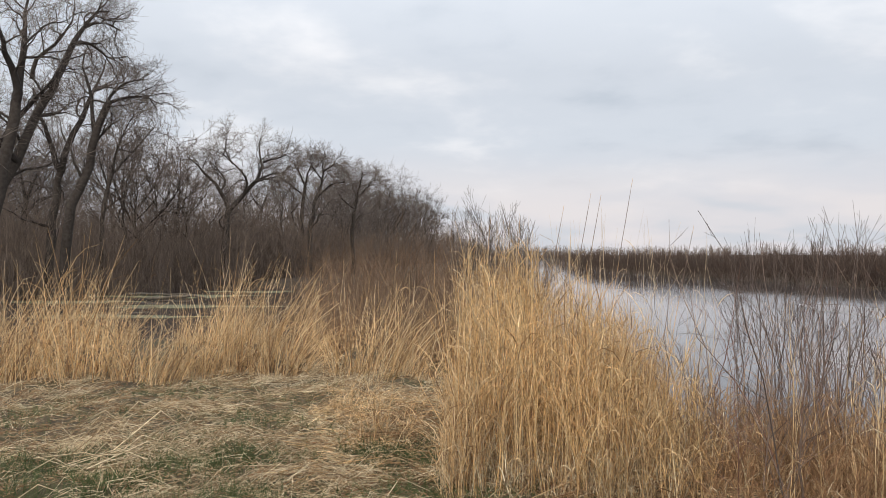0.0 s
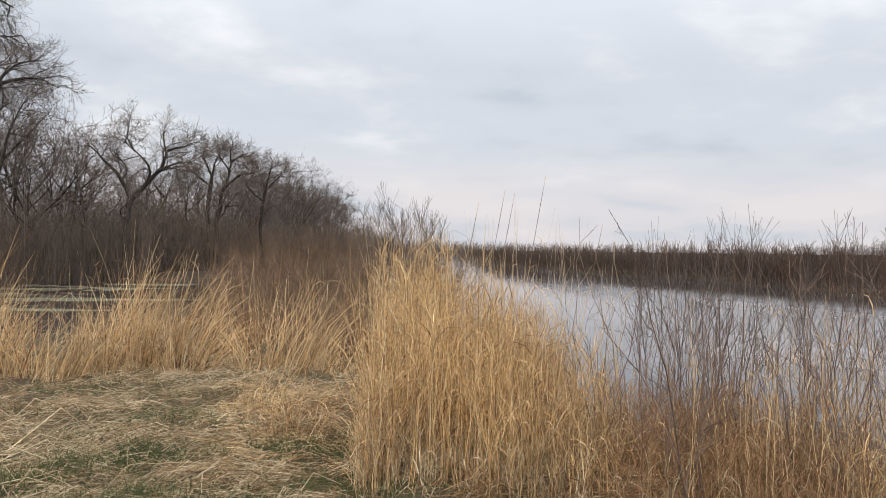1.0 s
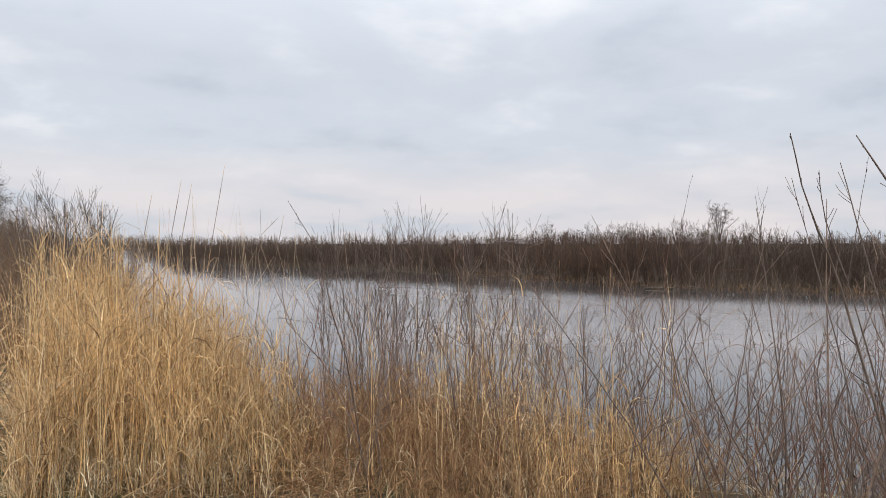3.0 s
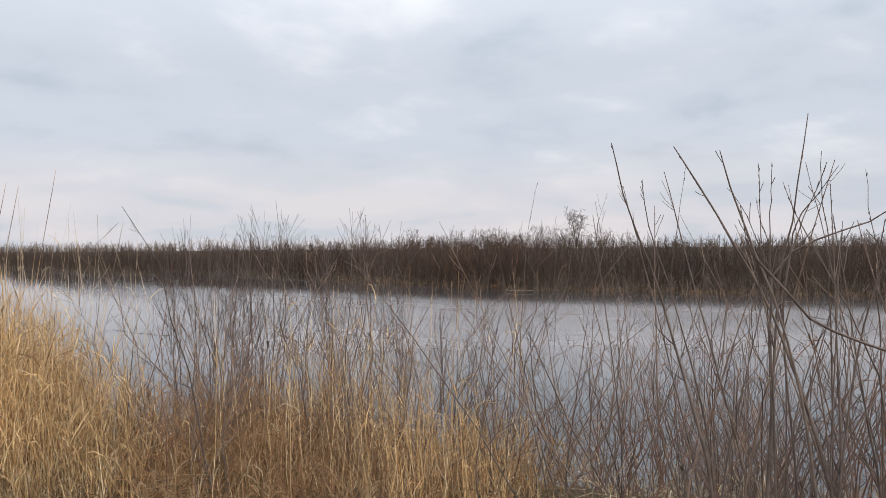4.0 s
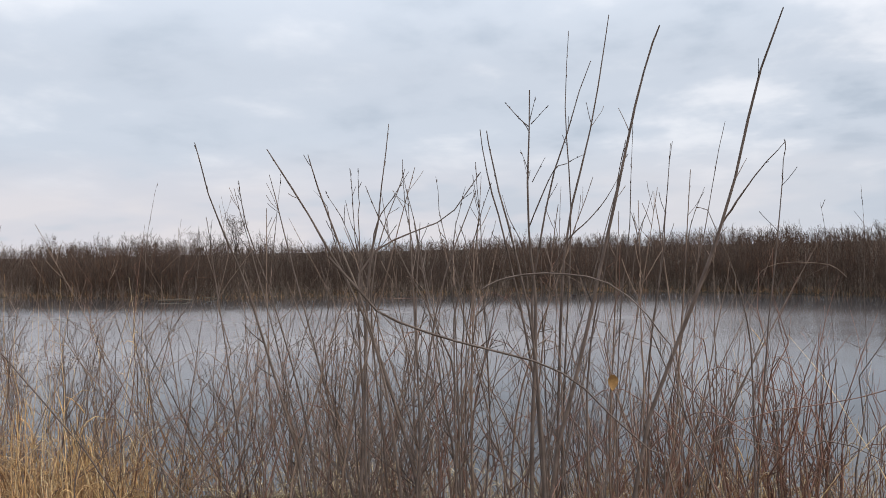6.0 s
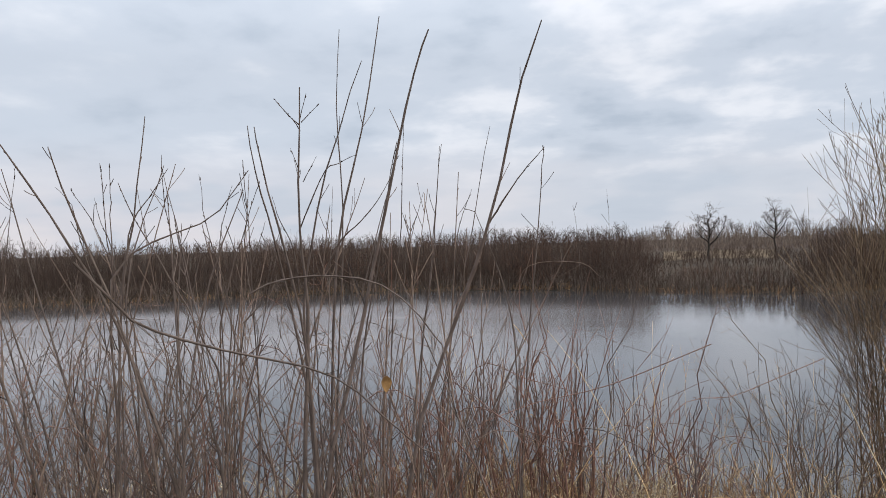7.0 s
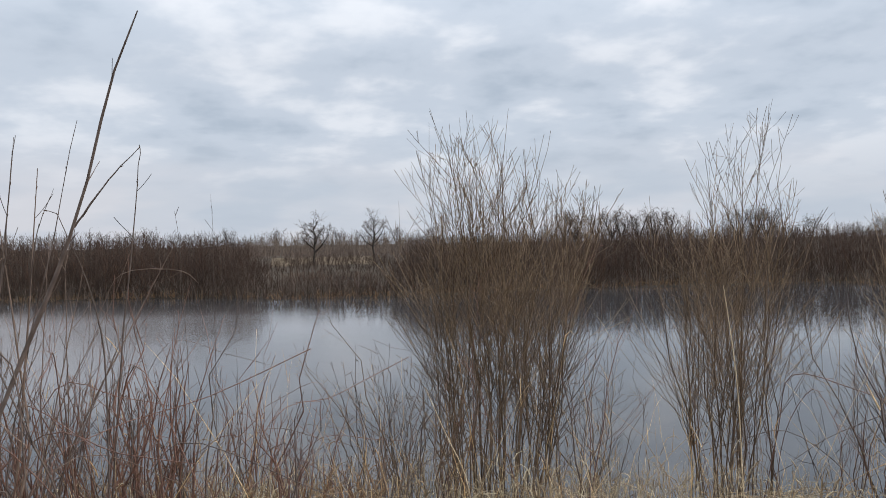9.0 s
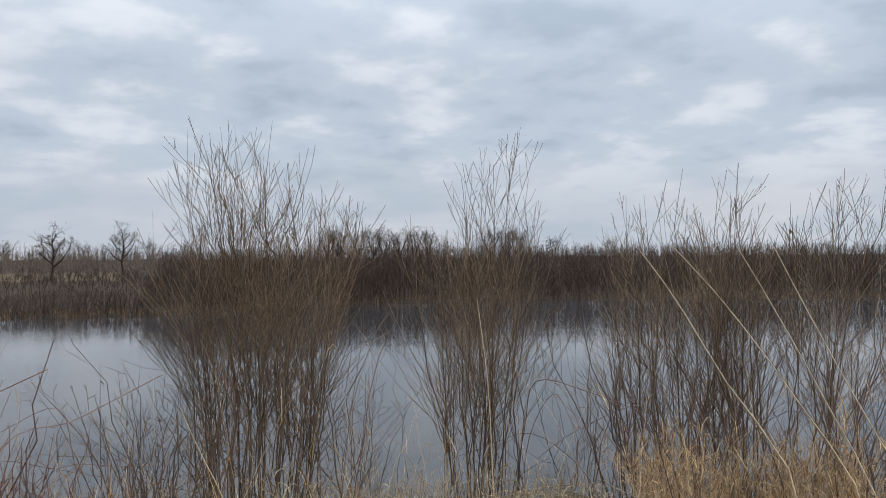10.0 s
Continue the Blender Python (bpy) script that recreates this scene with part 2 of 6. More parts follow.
def polar(az, d):
    return np.array([d * sin(radians(az)), d * cos(radians(az))])


def spot(az, el, d, eye=(0.29, -0.30, 1.57)):
    """The place at a plan distance d from eye, on that heading and elevation."""
    return np.array([eye[0] + d * sin(radians(az)), eye[1] + d * cos(radians(az)), eye[2] + d * tan(radians(el))])


def tubes(P, R, sides=3, flat=1.0):
    """Tapered tubes along N paths of K points each. flat < 1 squeezes them into blades."""
    P, R = np.asarray(P, float), np.asarray(R, float)
    N, K, _ = P.shape
    T = np.gradient(P, axis=1)
    T /= np.linalg.norm(T, axis=2, keepdims=True) + 1e-12
    a = rng.uniform(0, 2 * pi, N)
    ref = np.stack([np.cos(a), np.sin(a), np.zeros(N)], 1)
    flatish = np.abs((T[:, 0] * ref).sum(1)) > 0.85
    ref[flatish] = np.stack([-np.sin(a), np.cos(a), 0 * a], 1)[flatish]
    U = np.cross(T, ref[:, None, :])
    U /= np.linalg.norm(U, axis=2, keepdims=True) + 1e-12
    V = np.cross(T, U)
    ang = np.arange(sides) * 2 * pi / sides
    ring = (np.cos(ang)[None, None, :, None] * U[:, :, None, :] + flat * np.sin(ang)[None, None, :, None] * V[:, :, None, :])
    verts = (P[:, :, None, :] + R[:, :, None, None] * ring).reshape(-1, 3)
    i = np.arange(N)[:, None, None] * K * sides
    k = np.arange(K - 1)[None, :, None] * sides
    s = np.arange(sides)[None, None, :]
    s2 = (s + 1) % sides
    q = np.stack(np.broadcast_arrays(i + k + s, i + k + s2, i + k + sides + s2, i + k + sides + s), -1).reshape(-1, 4)
    return verts, q


def join(pieces):
    V, Q, n = [], [], 0
    for v, q in pieces:
        V.append(v)
        Q.append(q + n)
        n += len(v)
    return np.concatenate(V), np.concatenate(Q)


def quad_mesh(name, V, Q, material, smooth=True):
    me = bpy.data.meshes.new(name)
    me.vertices.add(len(V))
    me.vertices.foreach_set("co", np.ascontiguousarray(V, np.float32).ravel())
    me.loops.add(len(Q) * 4)
    me.loops.foreach_set("vertex_index", np.ascontiguousarray(Q, np.int32).ravel())
    me.polygons.add(len(Q))
    me.polygons.foreach_set("loop_start", np.arange(0, len(Q) * 4, 4, dtype=np.int32))
    me.polygons.foreach_set("use_smooth", np.full(len(Q), smooth))
    me.update(calc_edges=True)
    me.materials.append(material)
    return me


def stuff(name, pieces, material, label, category, kind="stuff", group=""):
    V, Q = join(pieces)
    return tagged(new(name, quad_mesh(name, V, Q, material)), label, category, group, kind)


def part(name, pieces, material, parent, label=""):
    V, Q = join(pieces)
    ob = new(name, quad_mesh(name, V - np.array(parent.location), Q, material))
    ob.parent = parent
    return tagged(ob, label)


def base_of(name, at, label, category, group=""):
    ob = new(name)
    ob.location = tuple(float(c) for c in at)
    return tagged(ob, label, category, group)


# ---- the lie of the land ----
POND = np.array([polar(a, d) for a, d in (
    (7, 11.5), (14, 9.6), (25, 8.6), (45, 7.8), (65, 7.0), (90, 7.0), (110, 7.2), (130, 7.6), (150, 8.2), (168, 12), (172, 30), (165, 52),
    (151, 49), (133, 45), (118, 40.5), (103, 35.6), (96, 36.6), (87, 40), (79, 42), (68, 42), (57, 42), (46, 44), (38, 51), (30, 60), (24, 72),
    (18, 82), (13, 98), (10, 130), (8.6, 210), (7.8, 330), (6.4, 330), (6.6, 150), (6.8, 90), (6.4, 50), (5.8, 26))])
SLOUGH = np.array([polar(a, d) for a, d in ((-36, 26), (-28, 22), (-18, 24), (-10, 27), (-8, 36), (-11, 58), (-17, 66), (-25, 64), (-34, 56), (-40, 40))])
POOL = np.array([polar(a, d) for a, d in ((98.6, 50), (102.2, 49), (103.4, 53), (101.5, 58), (98.2, 57))])


def edge_distance(x, y, ring):
    """Distance to the outline of a plan shape, negative inside it."""
    p = np.stack([np.ravel(x), np.ravel(y)], 1)
    best = np.full(len(p), 1e9)
    inside = np.zeros(len(p), bool)
    for a, b in zip(ring, np.roll(ring, -1, 0)):
        ab = b - a
        t = np.clip(((p - a) @ ab) / (ab @ ab), 0, 1)
        best = np.minimum(best, np.hypot(*(p - a - t[:, None] * ab).T))
        cross = ((a[1] > p[:, 1]) != (b[1] > p[:, 1])) & (p[:, 0] < (b[0] - a[0]) * (p[:, 1] - a[1]) / (b[1] - a[1] + 1e-12) + a[0])
        inside ^= cross
    return np.where(inside, -best, best).reshape(np.shape(x))


def soft(t):
    t = np.clip(t, 0, 1)
    return t * t * (3 - 2 * t)


def height(x, y):
    x, y = np.asarray(x, float), np.asarray(y, float)
    r = np.hypot(x, y)
    s = np.minimum(np.minimum(edge_distance(x, y, POND), edge_distance(x, y, SLOUGH)), edge_distance(x, y, POOL))
    s = s + 0.35 * np.sin(x * 1.3 + 0.7 * np.sin(y * 0.9)) * np.clip(r / 12, 0.3, 1.5)
    tuft = 0.035 * np.sin(7.1 * x + 2.0 * np.sin(3.3 * y)) * np.sin(6.3 * y + 1.7 * np.sin(4.1 * x)) * (r < 16)
    land = tuft - 0.48 * soft((r - 11.5) / 9.0) + 0.03 * np.sin(2.1 * x + 1.3) * np.sin(1.7 * y) + 0.02 * np.sin(5.3 * x) * np.cos(4.7 * y + x)
    wide = 3.0 - 0.75 * soft((14.0 - r) / 4.0)
    bank = WATER_Z + (land - WATER_Z) * soft(s / wide + 0.04)
    return np.where(s > 0, bank, WATER_Z - 0.02 - np.minimum(1.2, 0.3 * -s))


def on_ground(x, y):
    return np.stack([x, y, height(x, y)], -1)


def polar_grid(radii, turns):
    a = np.arange(turns) * 2 * pi / turns
    x = radii[:, None] * np.sin(a)[None, :]
    y = radii[:, None] * np.cos(a)[None, :]
    n, m = len(radii), turns
    i = np.arange(n - 1)[:, None] * m
    j = np.arange(m)[None, :]
    j2 = (j + 1) % m
    q = np.stack(np.broadcast_arrays(i + j, i + m + j, i + m + j2, i + j2), -1).reshape(-1, 4)[:, ::-1]
    return x, y, q


radii = np.concatenate([[0.02], np.linspace(0.4, 14, 120), np.geomspace(14.5, 90, 70), np.geomspace(95, 3500, 26)])
gx, gy, gq = polar_grid(radii, 260)
ground = new("ground", quad_mesh("ground", np.stack([gx, gy, height(gx, gy)], -1).reshape(-1, 3), gq, GROUND))
tagged(ground, "grassy river bank and low marsh land of matted straw and mud", "ground", kind="structure")

ha, hr = np.meshgrid(np.radians(np.linspace(94.8, 102.0, 14)), np.linspace(80, 132, 20), indexing="ij")
hr = hr + (4.0 * np.sin(40 * ha + 2) + 3.0 * np.sin(97 * ha)) * np.clip((110 - hr) / 25, 0, 1)
hx, hy = hr * np.sin(ha), hr * np.cos(ha)
hi_ = (np.arange(13)[:, None] * 20 + np.arange(19)[None, :]).ravel()
meadow = new("meadow", quad_mesh("meadow", np.stack([hx, hy, height(hx, hy) + 0.05], -1).reshape(-1, 3), np.stack([hi_, hi_ + 1, hi_ + 21, hi_ + 20], 1), HAY))
tagged(meadow, "distant cut meadow of tan hay beyond the marsh", "meadow", kind="structure")

wx, wy, wq = polar_grid(np.concatenate([[0.05], np.linspace(3, 60, 72), np.geomspace(62, 360, 30)]), 220)
water = new("water", quad_mesh("water", np.stack([wx, wy, np.full_like(wx, WATER_Z)], -1).reshape(-1, 3), wq, WATER))
# the wind reaches the middle of the water; the lee of the banks lies calm
reach_ = -edge_distance(wx, wy, POND).ravel()
far_water = np.clip((np.hypot(wx, wy).ravel() - 12) / 8, 0, 1)
lee = water.data.attributes.new("open_water", "FLOAT", "POINT")
lee.data.foreach_set("value", (soft((reach_ - 0.07 * np.hypot(wx, wy).ravel()) / (0.30 * np.hypot(wx, wy).ravel())) * far_water).astype(np.float32))
tagged(water, "still grey backwater reflecting the overcast sky", "water", kind="structure")


# ---- plant builders ----


def shoots(base, tall, lean_az, lean, curve=0.25, wiggle=0.015, K=5):
    """Paths of upright shoots. base N x 3, tall and lean per shoot; lean in radians from upright, growing along the shoot by curve."""
    N = len(base)
    s = np.linspace(0, 1, K)[None, :]
    ang = lean[:, None] * (1 - curve + 2 * curve * s)
    step = tall[:, None] / (K - 1)
    dxy = np.cumsum(np.sin(ang) * step, 1) - np.sin(ang[:, :1]) * step
    dzz = np.cumsum(np.cos(ang) * step, 1) - np.cos(ang[:, :1]) * step
    P = np.empty((N, K, 3))
    P[:, :, 0] = base[:, 0:1] + dxy * np.sin(lean_az)[:, None]
    P[:, :, 1] = base[:, 1:2] + dxy * np.cos(lean_az)[:, None]
    P[:, :, 2] = base[:, 2:3] + dzz
    P[:, 1:, :2] += rng.normal(0, 1, (N, K - 1, 2)) * wiggle * tall[:, None, None]
    return P


def along(P, idx, s):
    """Points and directions at the shares s of the paths P[idx]."""
    K = P.shape[1]
    f = np.clip(s * (K - 1), 0, K - 1.001)
    k = f.astype(int)
    w = (f - k)[:, None]
    a, b = P[idx, k], P[idx, k + 1]
    d = b - a
    return a * (1 - w) + b * w, d / (np.linalg.norm(d, axis=1, keepdims=True) + 1e-9)


def twigs(P, R, per, length, spread=0.6, low=0.3, high=0.95, rise=0.35, K=4, thick=0.55, wig=0.04):
    """Side shoots of the paths P: they leave at about spread radians and bend upwards."""
    N = P.shape[0]
    idx = np.repeat(np.arange(N), per)
    s = rng.uniform(low, high, len(idx))
    p, d = along(P, idx, s)
    size = np.linalg.norm(P[idx, -1] - P[idx, 0], axis=1)
    L = length * size * (1.3 - 1.05 * s) * rng.uniform(0.5, 1.3, len(idx))
    a = rng.uniform(0, 2 * pi, len(idx))
    side = np.stack([np.cos(a), np.sin(a), np.zeros(len(idx))], 1)
    side -= (side * d).sum(1, keepdims=True) * d
    side /= np.linalg.norm(side, axis=1, keepdims=True) + 1e-9
    sp = spread * rng.uniform(0.6, 1.4, len(idx))
    v = d * np.cos(sp)[:, None] + side * np.sin(sp)[:, None]
    out = np.empty((len(idx), K, 3))
    out[:, 0] = p
    for k in range(1, K):
        v = v + np.array([0, 0, rise / (K - 1)]) + rng.normal(0, wig, v.shape)
        v /= np.linalg.norm(v, axis=1, keepdims=True)
        out[:, k] = out[:, k - 1] + v * (L / (K - 1))[:, None]
    r0 = R[idx, 0] * (1 - 0.8 * s) * thick
    rr = r0[:, None] * np.linspace(1, 0.35, K)[None, :]
    return out, rr


def taper(N, K, r, tip=0.25):
    return np.broadcast_to(np.asarray(r, float).reshape(-1, 1), (N, 1)) * np.linspace(1, tip, K)[None, :]


def blades(base, tall, lean_az, lean, wide, curve=0.6, K=4, flat=0.25, tip=0.15):
    P = shoots(base, tall, lean_az, lean, curve, 0.012, K)
    return tubes(P, taper(len(base), K, wide, tip), 3, flat)


# ---- trees ----


def grow(path, radius, level, out, sizes, per, rise, spread, fine, least=(0, 0, 0), last=3):
    """Crooked branches of one limb, down to fine twigs; out[level] collects paths and radii."""
    n = per[level]
    K = len(path)
    seg = np.linalg.norm(np.diff(path, axis=0), axis=1).sum()
    for k in range(n):
        s = (0.24 if level == 0 else 0.1) + (0.76 if level == 0 else 0.88) * (k + rng.uniform(0.1, 0.9)) / n
        f = min(s * (K - 1), K - 1.001)
        i = int(f)
        p = path[i] * (1 - f + i) + path[i + 1] * (f - i)
        d = path[i + 1] - path[i]
        d = d / (np.linalg.norm(d) + 1e-9)
        side = rng.normal(0, 1, 3)
        side -= side.dot(d) * d
        side /= np.linalg.norm(side) + 1e-9
        sp = spread * rng.uniform(0.6, 1.4)
        v = d * cos(sp) + side * sin(sp)
        L = max(seg * sizes[level], least[level]) * (1.25 - 0.7 * s) * rng.uniform(0.55, 1.2)
        r = min(radius * (1 - 0.62 * s) * (0.5 if level == 0 else 0.42), L * 0.022)
        q = [p]
        m = ((8, 5, 3) if last == 3 else (6, 4, 2))[min(level, 2)]
        for _ in range(m - 1):
            v = v + np.array([0, 0, rise / m]) + rng.normal(0, (0.30, 0.26, 0.22)[min(level, 2)], 3)
            v /= np.linalg.norm(v)
            q.append(q[-1] + v * L / (m - 1))
        q = np.array(q)
        out[level].append((q, np.maximum(r * np.linspace(1, 0.22, m), fine * (2.0, 1.3, 1.0)[min(level, 2)] * np.linspace(1.0, 0.7, m))))
        if level + 1 < len(per):
            grow(q, r, level + 1, out, sizes, per, rise, spread, fine, least, last)


def smooth_path(points, K=9):
    """A rounded path through a few points."""
    p = np.array(points, float)
    t = np.linspace(0, len(p) - 1, K)
    k = np.minimum(t.astype(int), len(p) - 2)
    w = (t - k)[:, None]
    p0, p1, p2, p3 = p[np.maximum(k - 1, 0)], p[k], p[k + 1], p[np.minimum(k + 2, len(p) - 1)]
    return 0.5 * (2 * p1 + (p2 - p0) * w + (2 * p0 - 5 * p1 + 4 * p2 - p3) * w ** 2 + (3 * p1 - p0 - 3 * p2 + p3) * w ** 3)


def bare_tree(at, limbs, label, per=(8, 7, 7), sizes=(0.6, 0.6, 0.6), rise=0.3, spread=0.75, group="", thin=1.0, fine=0.011, twig=None, least=(0, 0, 0), last=3):
    """A leafless tree: limbs are (radius, points relative to its foot); the first ones make the trunk."""
    twig = twig or FINE_TWIG
    tree = base_of("tree", at, label, "tree", group)
    foot = np.array(at, float)
    trunk, out = [], [[] for _ in per]
    for radius, pts in limbs:
        path = smooth_path(pts) + foot
        path[1:-1] += rng.normal(0, 0.05, (len(path) - 2, 3)) * radius * 4
        rr = np.linspace(radius, radius * (0.66 if pts[0][2] <= 0.01 and 1 < len(limbs) and len(pts) < 8 else 0.14), len(path))
        if pts[0][2] <= 0.01:
            rr[0] *= 1.35
        trunk.append(tubes(path[None], rr[None], 7))
        few = (max(2, per[0] // 2),) + tuple(per[1:]) if pts[0][2] <= 0.01 and len(limbs) > 2 and len(pts) < 8 else per
        grow(path, radius * thin, 0, out, sizes, few, rise, spread, fine, least, last)
    if out[0]:
        trunk.append(tubes(np.array([b[0] for b in out[0]]), np.array([b[1] for b in out[0]]), 4))
    part("trunk", trunk, DARK_BARK, tree)
    crown = [tubes(np.array([b[0] for b in bunch]), np.array([b[1] for b in bunch]), 3) for bunch in out[1:] if bunch]
    part("crown", crown, twig, tree, "bare dark twigs")
    return tree


def auto_limbs(tall, r, forks, fork_at, spread, lean=0.06):
    """A trunk that divides into some rising limbs."""
    a0 = rng.uniform(0, 2 * pi)
    fx, fy = lean * tall * cos(a0), lean * tall * sin(a0)
    z = tall * fork_at
    limbs = [(r, [(0, 0, -0.3), (fx * 0.3, fy * 0.3, z * 0.5), (fx, fy, z)])]
    for k in range(forks):
        a = a0 + 2 * pi * (k + rng.uniform(-0.25, 0.25)) / forks
        h = tall * rng.uniform(0.82, 1.0) - z
        w = h * spread * rng.uniform(0.6, 1.2)
        limbs.append((r * 0.66, [(fx, fy, z - 0.05), (fx + w * 0.45 * cos(a), fy + w * 0.45 * sin(a), z + h * 0.4),
                                 (fx + w * 0.8 * cos(a), fy + w * 0.8 * sin(a), z + h * 0.72), (fx + w * cos(a + 0.3), fy + w * sin(a + 0.3), z + h)]))
    return limbs


# ---- woods along the further bank, on the left of the channel ----
def leaned(d, foot_az, pts):
    """Limb points given as headings and elevations in one upright plane at distance d, relative to the foot."""
    foot = polar(foot_az, d)
    fz = float(height(*foot))
    across = np.array([cos(radians(foot_az)), -sin(radians(foot_az))])
    out = []
    for az, el, depth in pts:
        w = d * tan(radians(az - foot_az))
        e = d * tan(radians(el)) / cos(radians(az - foot_az)) + 1.6 - fz
        out.append((across[0] * w + depth * sin(radians(foot_az)), across[1] * w + depth * cos(radians(foot_az)), e))
    return (float(foot[0]), float(foot[1]), fz), out


def plane_tree(d, foot_az, limbs, label, **kw):
    at, _ = leaned(d, foot_az, [])
    return bare_tree(at, [(r, [(0, 0, -0.3)] * foot + leaned(d, foot_az, pts)[1]) for r, foot, pts in limbs], label, **kw)


plane_tree(38, -30.2, [
    (0.3, True, [(-29.9, 1.1, 0.0), (-29.3, 3.9, 0.0), (-28.9, 6.7, 0.0), (-28.5, 8.8, 0.0), (-28.4, 9.7, 0.0)]),
    (0.2, False, [(-28.4, 9.6, -0.0), (-28.5, 10.9, -0.3), (-28.9, 12.4, -0.6), (-29.3, 13.6, -0.9), (-29.6, 15.0, -1.2)]),
    (0.19, False, [(-28.4, 9.8, 0.0), (-28.1, 11.9, 0.4), (-27.9, 14.0, 0.8), (-27.8, 15.7, 1.2), (-27.4, 17.6, 1.6)])],
    "large leaning bare tree with a forked dark trunk", per=(9, 7, 6), sizes=(0.46, 0.62, 0.72), rise=0.08, fine=0.0066, spread=0.9, least=(2.1, 1.25, 0.7))
plane_tree(40, -30.6, [
    (0.28, True, [(-30.0, 0.7, 0.0), (-29.3, 3.9, 0.1), (-28.5, 5.8, 0.2), (-27.7, 7.8, 0.3), (-27.0, 9.5, 0.4), (-26.3, 10.6, 0.5)]),
    (0.2, False, [(-26.3, 10.6, 0.0), (-25.7, 12.1, 0.3), (-25.1, 13.7, 0.6), (-24.4, 14.8, 0.9), (-23.2, 15.5, 1.2), (-21.9, 15.2, 1.5)]),
    (0.16, False, [(-28.3, 5.9, -0.0), (-29.3, 7.1, -0.3), (-29.9, 9.2, -0.6)]),
    (0.15, False, [(-29.3, 6.7, -0.0), (-28.3, 8.6, -0.2), (-27.3, 9.8, -0.4), (-26.2, 11.3, -0.6), (-25.4, 11.8, -0.8)]),
    (0.1, False, [(-25.2, 13.5, 0.0), (-24.1, 13.8, 0.3), (-22.8, 13.1, 0.6), (-21.6, 13.4, 0.9)]),
    (0.11, False, [(-27.5, 11.1, -0.0), (-27.3, 12.3, -0.3), (-26.2, 13.2, -0.6), (-25.3, 14.6, -0.9), (-25.2, 16.1, -1.2)]),
    (0.09, False, [(-24.4, 14.8, 0.0), (-23.7, 15.7, 0.3), (-22.7, 16.9, 0.6)])],
    "large bare cottonwood leaning over the brush with long heavy limbs", per=(9, 7, 6), sizes=(0.46, 0.62, 0.72), rise=0.08, fine=0.0066, spread=0.9, least=(2.1, 1.25, 0.7))
plane_tree(47, -26.5, [
    (0.27, True, [(-26.4, 0.7, 0.0), (-26.2, 2.9, 0.0), (-25.8, 5.4, 0.0)]),
    (0.17, False, [(-25.8, 5.3, -0.0), (-26.5, 7.3, -0.3), (-27.1, 9.0, -0.6), (-27.4, 10.4, -0.9)]),
    (0.2, False, [(-25.8, 5.3, 0.0), (-25.2, 7.4, 0.3), (-24.5, 9.2, 0.6), (-24.0, 10.7, 0.9), (-23.4, 11.9, 1.2), (-23.0, 13.2, 1.5)]),
    (0.09, False, [(-24.0, 10.6, 0.0), (-22.9, 11.2, 0.3), (-21.4, 11.7, 0.6)]),
    (0.08, False, [(-27.1, 8.9, 0.0), (-25.9, 9.3, 0.4), (-25.1, 10.3, 0.8)])],
    "tall bare tree with a trunk divided into two rising limbs", per=(9, 7, 6), sizes=(0.46, 0.62, 0.72), rise=0.08, fine=0.0066, spread=0.9, least=(2.1, 1.25, 0.7))
plane_tree(45, -25.6, [
    (0.27, True, [(-25.4, 1.8, 0.0), (-24.9, 3.9, 0.0), (-24.2, 5.7, 0.0), (-23.8, 7.5, 0.0), (-23.3, 9.3, 0.0), (-23.0, 9.9, 0.0)]),
    (0.12, False, [(-23.0, 9.9, -0.0), (-22.3, 10.2, -0.3), (-20.9, 10.4, -0.6), (-19.7, 9.9, -0.9)]),
    (0.13, False, [(-23.8, 7.4, 0.0), (-23.9, 9.3, 0.3), (-24.1, 11.1, 0.6), (-24.5, 12.4, 0.9), (-24.3, 13.7, 1.2)]),
    (0.1, False, [(-23.2, 9.6, 0.0), (-22.6, 10.8, 0.3), (-21.6, 11.6, 0.6), (-20.6, 11.9, 0.9)]),
    (0.08, False, [(-23.8, 7.4, 0.0), (-22.8, 8.6, 0.3), (-22.2, 9.0, 0.6)])],
    "tall bare tree with a long side limb over the brush", per=(9, 7, 6), sizes=(0.46, 0.62, 0.72), rise=0.08, fine=0.0066, spread=0.9, least=(2.1, 1.25, 0.7))
plane_tree(54, -23.4, [
    (0.17, True, [(-23.3, 1.9, 0.0), (-23.1, 3.8, 0.0), (-22.7, 5.4, 0.0)]),
    (0.1, False, [(-22.7, 5.4, 0.0), (-22.0, 6.2, 0.3), (-20.9, 7.6, 0.6), (-20.0, 8.7, 0.9)]),
    (0.09, False, [(-22.7, 5.3, -0.0), (-22.5, 6.8, -0.3), (-21.8, 8.5, -0.6), (-21.3, 9.3, -0.9)]),
    (0.07, False, [(-23.0, 4.5, 0.0), (-23.4, 6.0, 0.3), (-23.6, 7.0, 0.6)])],
    "slender bare tree with a low rounded crown", per=(8, 7, 6), sizes=(0.46, 0.62, 0.75), rise=0.08, fine=0.0084, spread=0.85, least=(2.4, 1.4, 0.8))
